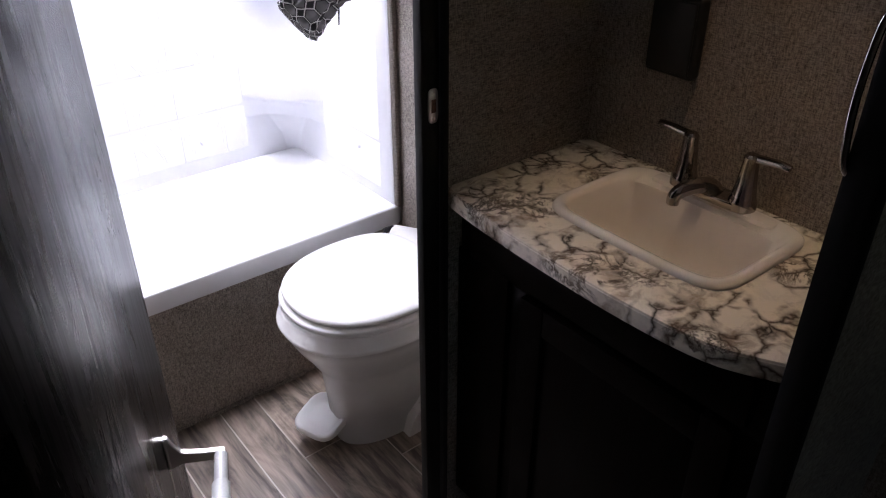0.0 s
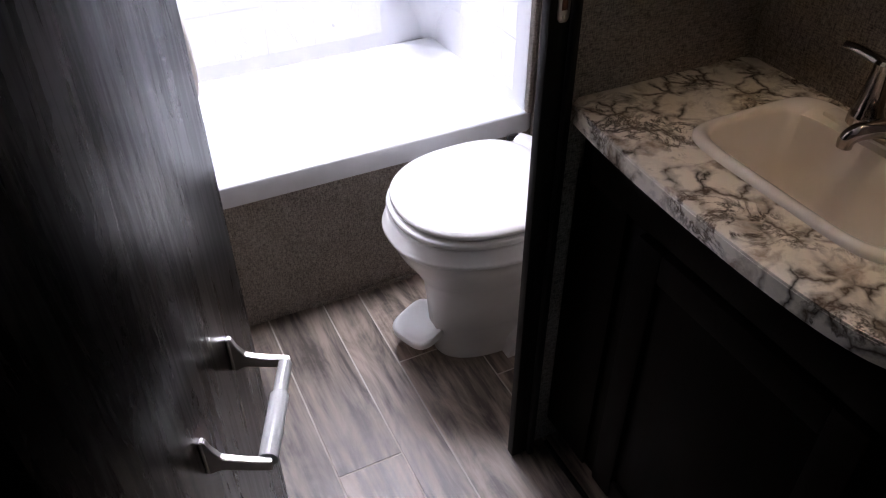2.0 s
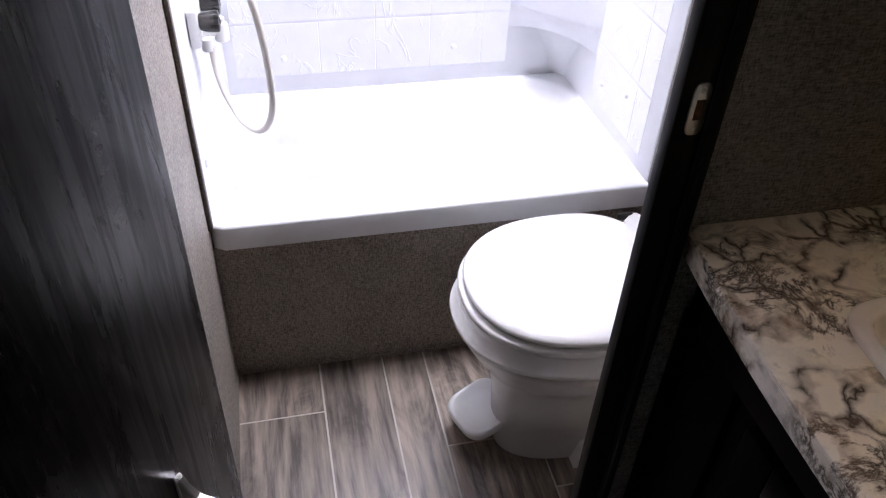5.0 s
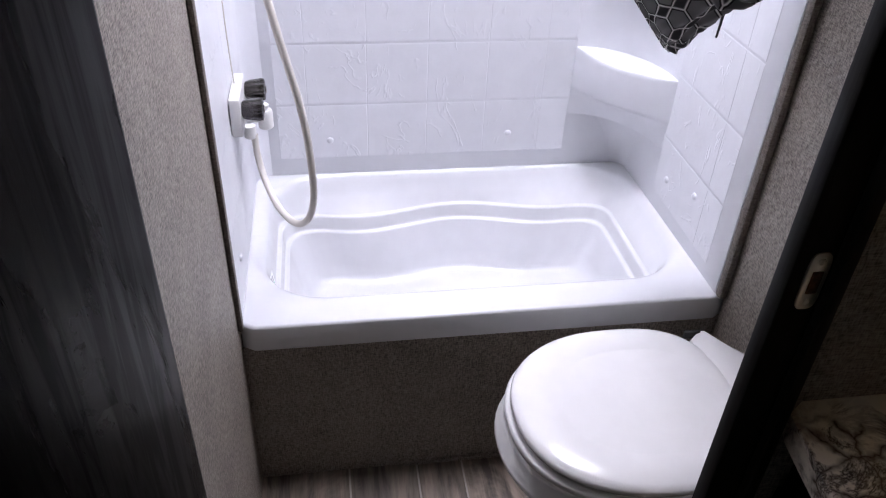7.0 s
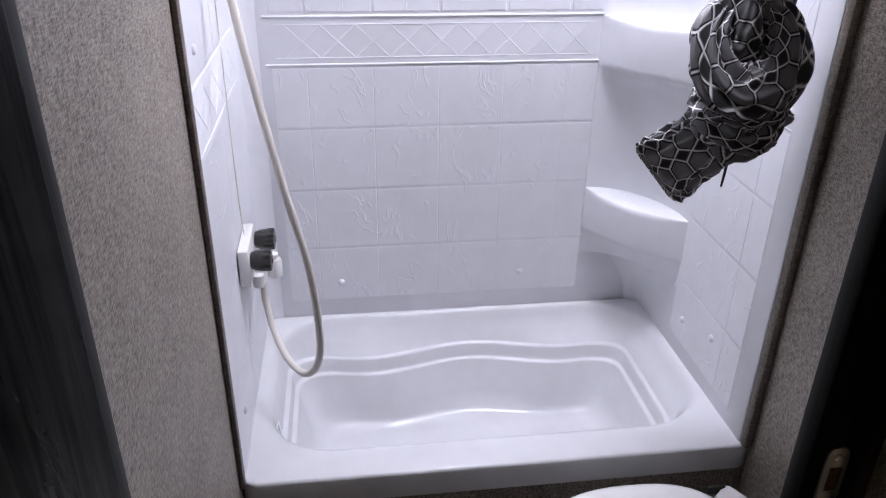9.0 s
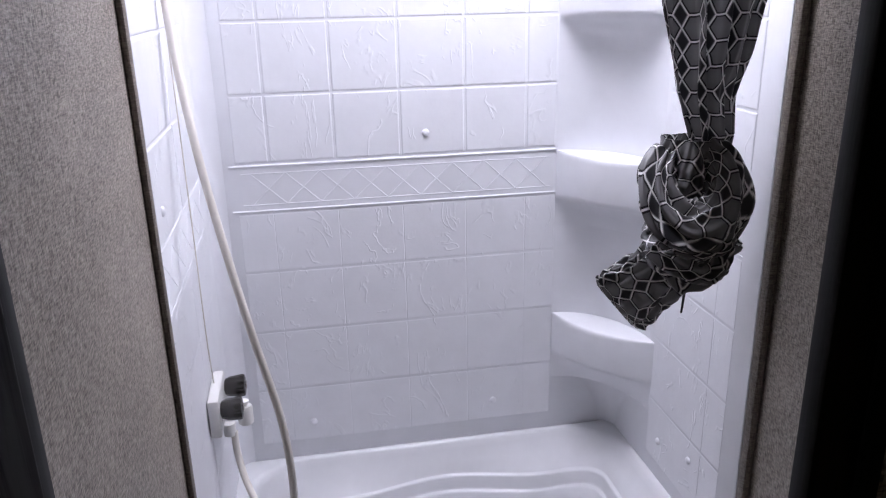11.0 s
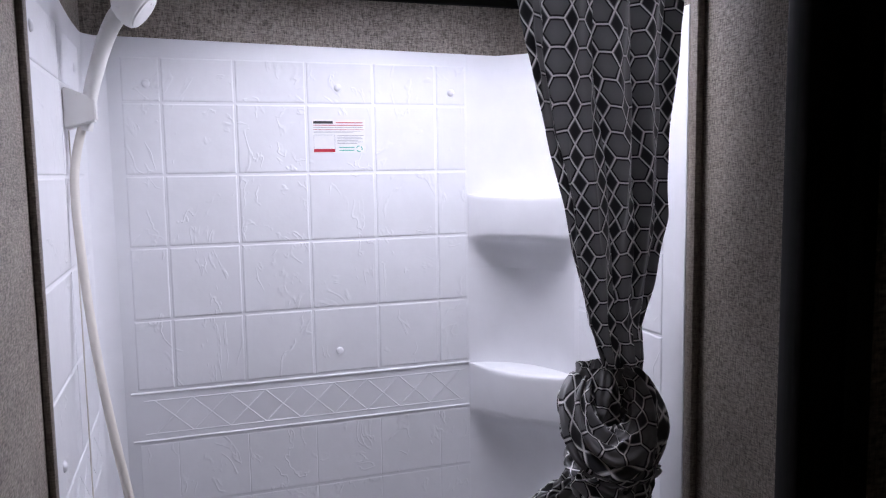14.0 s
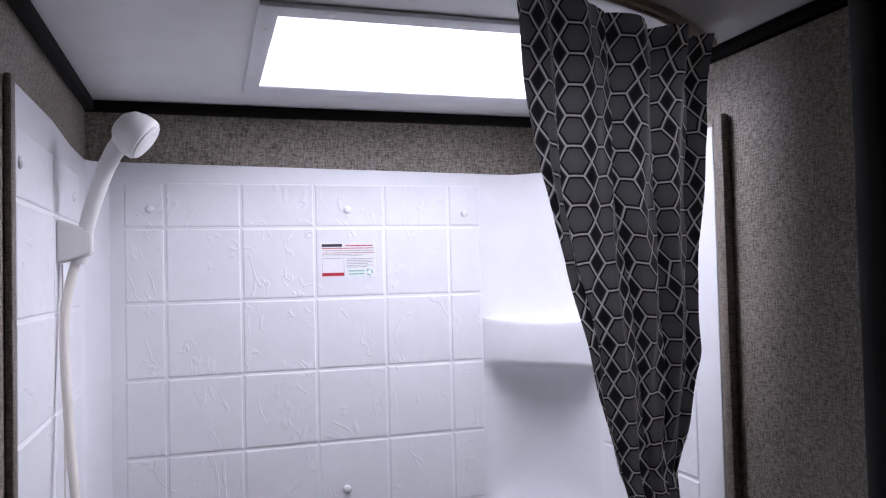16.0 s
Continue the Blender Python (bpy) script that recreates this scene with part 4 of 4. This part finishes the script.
cloth_tube("tail", smooth_path([(1.500, 2.105, 1.190), (1.470, 2.122, 1.146), (1.432, 2.142, 1.103), (1.395, 2.158, 1.068), (1.364, 2.168, 1.042), (1.352, 2.170, 1.032)], 14), lambda t: 0.048 + 0.020 * min(t, 0.72) - 0.10 * max(0.0, t - 0.84), lambda t: 0.040 - 0.026 * t, 0.26, 0.27, 9.4, squeeze=1, side=(0.65, 0.0, -0.75))
part("loose_thread", tube(smooth_path([(1.468, 2.140, 1.095), (1.478, 2.155, 1.050), (1.476, 2.156, 1.010)], 5), lambda u: 0.0038 - 0.002 * u, 8), BLACKPL, cur)

# ---------------------------------------------------------------- toilet
toi = thing("toilet", 1.34, 1.795, 0, "white plastic camper toilet with closed lid and foot pedal", "toilet")
TYC = 1.803


def egg(x0, x1, hw, z, n=56, yc=TYC, p=2.25):
    """Ring from x0 (front) to x1 (rear), widest behind the middle."""
    cx = x0 + (x1 - x0) * 0.56
    out = []
    for k in range(n):
        a = 2 * math.pi * k / n
        c, s = math.cos(a), math.sin(a)
        q = p if c < 0 else p + 0.6
        sx = math.copysign(abs(c) ** (2 / q), c)
        x = cx + sx * ((x1 - cx) if c > 0 else (cx - x0))
        out.append(Vector((x, yc + math.copysign(abs(s) ** (2 / q), s) * hw, z)))
    return out


body = [egg(1.178, 1.50, 0.086, 0.0), egg(1.174, 1.50, 0.088, 0.006), egg(1.170, 1.50, 0.087, 0.092), egg(1.163, 1.50, 0.092, 0.098), egg(1.158, 1.505, 0.100, 0.17), egg(1.152, 1.51, 0.110, 0.222), egg(1.146, 1.515, 0.118, 0.240), egg(1.138, 1.515, 0.124, 0.250), egg(1.116, 1.525, 0.146, 0.288), egg(1.092, 1.53, 0.168, 0.322), egg(1.076, 1.53, 0.184, 0.352), egg(1.070, 1.53, 0.190, 0.372),
        egg(1.062, 1.53, 0.198, 0.377), egg(1.059, 1.53, 0.201, 0.383), egg(1.061, 1.53, 0.199, 0.390), egg(1.067, 1.53, 0.193, 0.395), egg(1.069, 1.53, 0.191, 0.418), egg(1.075, 1.525, 0.186, 0.424), egg(1.10, 1.50, 0.160, 0.425)]
part("bowl", loft(body), PORCELAIN, toi, smooth=50)
seat = [egg(1.084, 1.49, 0.184, 0.4255), egg(1.075, 1.49, 0.192, 0.429), egg(1.073, 1.49, 0.194, 0.437), egg(1.077, 1.49, 0.191, 0.443), egg(1.088, 1.485, 0.183, 0.4445)]
part("seat", loft(seat), PORCELAIN, toi, smooth=50)
lid = [egg(1.093, 1.487, 0.179, 0.4465), egg(1.084, 1.49, 0.188, 0.450), egg(1.082, 1.49, 0.190, 0.456), egg(1.086, 1.49, 0.187, 0.462), egg(1.098, 1.485, 0.177, 0.4665), egg(1.132, 1.470, 0.152, 0.4690), egg(1.158, 1.452, 0.130, 0.4695), egg(1.164, 1.446, 0.125, 0.4680), egg(1.170, 1.440, 0.119, 0.4680), egg(1.23, 1.40, 0.06, 0.4690)]
part("lid", loft(lid), PORCELAIN, toi, "closed white lid", 60)
rear = bmesh.new()
rings = []
for z, g in ((0.28, 0.02), (0.38, 0.0), (0.452, 0.0), (0.462, 0.003), (0.467, 0.010)):
    rings.append([Vector((x, TYC + y, z)) for x, y in ((1.462 + g, -0.145 + g), (1.462 + g, 0.145 - g), (1.488 + g, 0.168 - g), (1.545 - g, 0.108 - g), (1.575 - g, 0.07 - g), (1.575 - g, -0.07 + g), (1.545 - g, -0.108 + g), (1.488 + g, -0.168 + g))])
part("hinge_block", loft(rings, bm=rear), PORCELAIN, toi, smooth=30)
for s in (-1, 1):
    part("hinge_slot", box(1.458, 1.490, TYC + s * 0.160 - 0.003, TYC + s * 0.160 + 0.003, 0.452, 0.4672, 0.001, m=Matrix.Translation((0, 0, 0))), BLACKPL, toi)
part("rear_base", box(1.42, 1.60, TYC - 0.085, TYC + 0.085, 0.0, 0.32, 0.02, 3), PORCELAIN, toi)
for s in (-1, 1):
    skirt = bmesh.new()
    rings = [[Vector((x, TYC + s * (0.08 + w), z)) for x, z in ((1.33, 0.0), (1.56, 0.0), (1.56, 0.16), (1.49, 0.20), (1.40, 0.10), (1.345, 0.05))] for w in (-0.02, 0.026, 0.036)]
    part("side_foot", loft(rings, bm=skirt), PORCELAIN, toi, smooth=30)
    part("bolt_cap", lathe([(0.013, 0), (0.013, 0.010), (0.009, 0.016), (0.003, 0.018)], Matrix.Translation((1.365, TYC + s * 0.110, 0.085)) @ pose(0, 0, 0, 90 if s < 0 else -90), 16), FITTING, toi)
ped = bmesh.new()
pm = Matrix.Translation((1.152, 1.830, 0.080)) @ pose(0, 0, 0, 0, 0, 20) @ pose(0, 0, 0, 0, -12, 0)
rings = []
for z, g in ((-0.014, 0.010), (-0.009, 0.0), (0.004, 0.0), (0.0085, 0.004), (0.008, 0.012), (0.001, 0.020), (0.0, 0.032)):
    rings.append([pm @ p for p in superring(-0.005, 0.0, z, 0.068 - g, 0.067 - g, 3.4, 40)])
part("foot_pedal", loft(rings, bm=ped), PORCELAIN, toi, "white dished foot pedal", 50)

toi.matrix_basis = toi.matrix_basis @ Matrix.Diagonal((1, 1, 1.06, 1))

# ---------------------------------------------------------------- vanity
van = thing("vanity_cabinet", 1.45, 1.07, 0, "espresso wood vanity cabinet with framed door below the sink", "cabinet")
VY0, VY1, VX = 0.740, 1.426, 1.288
part("body", box(VX, XR - 0.002, VY0, VY1, 0.075, 0.740, 0.002), DARKWOOD, van)
part("front_panel", box(VX, VX + 0.018, VY0, VY1, 0.7402, 0.864, 0.001), DARKWOOD, van)
for ya in (VY0, VY1 - 0.016):
    part("side_panel", box(VX + 0.0182, XR - 0.002, ya, ya + 0.016, 0.7402, 0.864, 0.001), DARKWOOD, van)
part("toe_kick", box(VX + 0.04, XR - 0.002, VY0, VY1, 0.0, 0.0745), DARKWOOD, van)
part("drawer_front", box(VX - 0.020, VX - 0.0005, 0.78, 1.375, 0.762, 0.848, 0.004), DARKWOOD, van)


def framed_door(y0, y1, z0, z1):
    d = part("cabinet_door", box(VX - 0.012, VX - 0.0005, y0 + 0.05, y1 - 0.05, z0 + 0.05, z1 - 0.05, 0.002), DARKWOOD, van)
    for a, c, e, f in ((y0, y0 + 0.058, z0, z1), (y1 - 0.058, y1, z0, z1), (y0 + 0.058, y1 - 0.058, z0, z0 + 0.058), (y0 + 0.058, y1 - 0.058, z1 - 0.058, z1)):
        part("rail", box(VX - 0.021, VX - 0.0006, a, c, e, f, 0.004), DARKWOOD, d)
    return d


framed_door(0.79, 1.235, 0.10, 0.745)
part("stile_strip", box(VX - 0.010, VX - 0.0005, 1.28, 1.424, 0.08, 0.76, 0.003), DARKWOOD, van)
structure(part("trim_toe_strip", box(1.268, 1.276, 1.19, 1.41, 0.0, 0.016, 0.002), JAMBWOOD), "thin quarter-round strip at the cabinet foot", "trim")

# worktop with bowed front and a hole for the basin
top = thing("worktop", 1.45, 1.07, 0.875, "bow-fronted cream marble-look laminate worktop with dark veins", "worktop")
front = smooth_path([(1.243, VY1, 0), (1.231, 1.33, 0), (1.221, 1.20, 0), (1.217, 1.08, 0), (1.217, 0.985, 0), (1.223, 0.89, 0), (1.236, 0.825, 0), (1.258, 0.778, 0), (1.280, VY0, 0)], 6)
outl = [(p.x, p.y) for p in front]
SX, SYC, SA, SB = 1.465, 1.076, 0.138, 0.186
hole = [(p.x, p.y) for p in superring(SX, SYC, 0, SA - 0.012, SB - 0.012, 5, 64)]


def top_mesh():
    """Top and bottom skins with the hole, the eased front edge between them."""
    bm = bmesh.new()
    nf = len(outl)
    rect = outl + [(XR - 0.002, VY0)] + [(XR - 0.002, VY1)]
    Zt, Zb = 0.915, 0.880
    # match each outline point to the nearest direction round the hole
    nH = 96
    hp, op = [], []
    for k in range(nH):
        a = 2 * math.pi * k / nH
        d = Vector((math.cos(a), math.sin(a)))
        best = None
        n = len(rect)
        for i in range(n):
            p, q = Vector(rect[i]), Vector(rect[(i + 1) % n])
            e = q - p
            den = d.x * e.y - d.y * e.x
            if abs(den) < 1e-9:
                continue
            w = p - Vector((SX, SYC))
            t, s = (w.x * e.y - w.y * e.x) / den, (w.x * d.y - w.y * d.x) / den
            if t > 0 and -1e-6 <= s <= 1 + 1e-6 and (best is None or t < best):
                best = t
        op.append(Vector((SX, SYC)) + d * best)
        c, s = math.cos(a), math.sin(a)
        r = 1 / ((abs(c) / (SA - 0.012)) ** 5 + (abs(s) / (SB - 0.012)) ** 5) ** 0.2
        hp.append(Vector((SX, SYC)) + d * r)
    ring = lambda pts, z, ins=0.0: [Vector((p.x, p.y, z)) - (Vector((p.x - SX, p.y - SYC, 0)).normalized() * ins) for p in pts]
    rs = [ring(hp, Zb), ring(op, Zb, 0.003), ring(op, Zb + 0.003), ring(op, Zt - 0.004), ring(op, Zt - 0.001, 0.001), ring(op, Zt, 0.004), ring(hp, Zt)]
    loft(rs, False, False, bm)
    return bm


part("slab", top_mesh(), MARBLE, top, smooth=30)
rings = []
for p in front[1:-1]:
    d = Vector((p.x - SX, p.y - SYC, 0)).normalized()
    rings.append([p + d * o + Vector((0, 0, z)) for o, z in ((-0.004, 0.8825), (0.0008, 0.8835), (0.0008, 0.9105), (-0.004, 0.9112))])
part("front_edge_band", loft(rings), MARBLE, top, "laminate edge band", 30)

sink = thing("basin", SX, SYC, 0.80, "off-white plastic drop-in basin with rounded corners", "basin")
rings = []
for z, a, bb, p in ((0.9155, SA, SB, 6), (0.921, SA, SB, 6), (0.9255, SA - 0.004, SB - 0.004, 6), (0.927, SA - 0.009, SB - 0.009, 6), (0.9255, SA - 0.016, SB - 0.018, 6), (0.915, SA - 0.021, SB - 0.023, 6), (0.85, SA - 0.032, SB - 0.032, 6), (0.795, SA - 0.043, SB - 0.044, 5), (0.776, SA - 0.06, SB - 0.066, 4), (0.768, 0.02, 0.02, 2)):
    shift = -0.016 if z < 0.918 and a < SA - 0.017 else 0.0
    rings.append(superring(SX + shift * 1.0, SYC, z, a + shift, bb, p, 72))
part("bowl", loft(rings, False, True), SINKWHITE, sink, smooth=60)
part("deck", box(SX + 0.098, SX + SA - 0.010, SYC - 0.125, SYC + 0.125, 0.905, 0.9268, 0.004), SINKWHITE, sink)
part("drain", lathe([(0.02, 0), (0.02, 0.002), (0.016, 0.003), (0.012, 0.001)], Matrix.Translation((SX - 0.016, SYC, 0.7695)), 20), CHROME, sink)

fau = thing("faucet", 1.578, 1.055, 0.927, "dark chrome two-handle basin faucet with flared levers", "faucet")
part("base", slab([(p.x, p.y) for p in superring(1.578, 1.055, 0, 0.024, 0.078, 3.5, 40)], 0.927, 0.943, 0.004), CHROME, fau, smooth=40)
part("spout", tube(smooth_path([(1.582, 1.055, 0.935), (1.570, 1.058, 0.950), (1.545, 1.066, 0.957), (1.515, 1.078, 0.953), (1.503, 1.084, 0.942), (1.502, 1.085, 0.928)], 6), lambda u: 0.017 - 0.006 * u, 16), CHROME, fau)
for s in (-1, 1):
    yy = 1.060 + s * 0.060
    part("handle_stem", lathe([(0.025, 0.0), (0.0245, 0.014), (0.022, 0.020), (0.021, 0.024), (0.017, 0.052), (0.0135, 0.085), (0.0135, 0.095), (0.009, 0.100)], Matrix.Translation((1.580, yy, 0.930)), 24), CHROME, fau)
    part("lever", tube(smooth_path([(1.580, yy, 1.024), (1.580, yy + s * 0.03, 1.027), (1.579, yy + s * 0.052, 1.029), (1.578, yy + s * 0.070, 1.028)], 5), lambda u: 0.0085 - 0.002 * u, 12, flat=0.55), CHROME, fau)

# black cover on the wall over the worktop
cov = thing("outlet_cover", 1.61, 1.235, 1.09, "black plastic outlet cover on the linen wall", "outlet cover")
part("housing", box(1.604, XR - 0.0005, 1.180, 1.284, 1.090, 1.233, 0.008, 3), BLACKPL, cov)
part("lid", box(1.598, 1.6045, 1.187, 1.277, 1.098, 1.225, 0.003), BLACKPL, cov)
part("hinge_pin", lathe([(0.003, 0), (0.003, 0.06)], Matrix.Translation((1.602, 1.202, 1.234)) @ pose(0, 0, 0, -90), 8), BLACKPL, cov)

# the worktop stands at 0.90; the faucet is centred on the basin
for ob, dy in ((top, 0.0), (sink, 0.0), (fau, 0.022)):
    ob.matrix_basis = Matrix.Translation((0, dy, -0.015)) @ ob.matrix_basis

# end panel at the other side of the vanity
structure(part("wall_vanity_end", box(1.262, XR, 0.702, 0.734, 0, CEIL), LINEN), "linen-look panel at the end of the vanity", "wall")
structure(part("trim_panel_edge", box(1.236, 1.264, 0.696, 0.7395, 0, CEIL - 0.001, 0.006), BLACKTRIM), "black edge strip of the vanity end panel", "trim")
gh = thing("grab_handle", 1.23, 0.70, 1.26, "curved chrome grab handle on the black panel edge", "grab handle")
part("bar", tube(smooth_path([(1.242, 0.712, 1.185), (1.236, 0.718, 1.20), (1.228, 0.720, 1.245), (1.226, 0.720, 1.29), (1.232, 0.718, 1.345), (1.242, 0.712, 1.37)], 6), 0.0045, 12), CHROME, gh)

gh.matrix_basis = Matrix.Translation((0, 0.022, 0)) @ gh.matrix_basis

# ---------------------------------------------------------------- floor of wood-look planks with pale joints
floor = structure(part("floor", box(XW, XR, YF, 2.11, -0.05, -0.0012), GROUT), "wood-look plank floor in grey-brown with pale joints", "floor")
plank_cache = {}


def plank(x0, x1, y0, y1):
    g = 0.0022
    w, l = round(x1 - x0 - 2 * g, 4), round(y1 - y0 - 2 * g, 4)
    if (w, l) not in plank_cache:
        bm = bmesh.new()
        loft([[Vector((a * (w / 2 - i), c * (l / 2 - i), z)) for a, c in ((-1, -1), (1, -1), (1, 1), (-1, 1))] for z, i in ((-0.0012, 0.0), (-0.0004, 0.0), (0.0, 0.0008))], False, True, bm)
        bmesh.ops.recalc_face_normals(bm, faces=bm.faces)
        me = bpy.data.meshes.new("plank")
        bm.to_mesh(me)
        bm.free()
        me.materials.append(PLANK)
        plank_cache[(w, l)] = me
    ob = link("plank", plank_cache[(w, l)], floor)
    ob.matrix_basis = Matrix.Translation(((x0 + x1) / 2, (y0 + y1) / 2, 0))


XJ = [XW, -0.75, -0.63, -0.49, -0.32, -0.20, -0.05, 0.11, 0.23, 0.37, 0.48, 0.594, 0.801, 0.959, 1.066, 1.277, 1.44, XR]
FIRST = {0.594: 1.952, 0.801: 1.535, 0.959: 1.10, 1.066: 1.801, 1.277: 1.650, 0.48: 1.30}
rnd = random.Random(4)
for x0, x1 in zip(XJ, XJ[1:]):
    y = FIRST.get(x0, rnd.uniform(1.2, 2.1))
    ys = [2.109]
    while y > YF:
        if y < 2.05:
            ys.append(y)
        y -= 0.92
    ys.append(YF)
    for ya, yb in zip(ys, ys[1:]):
        plank(x0, x1, yb, ya)
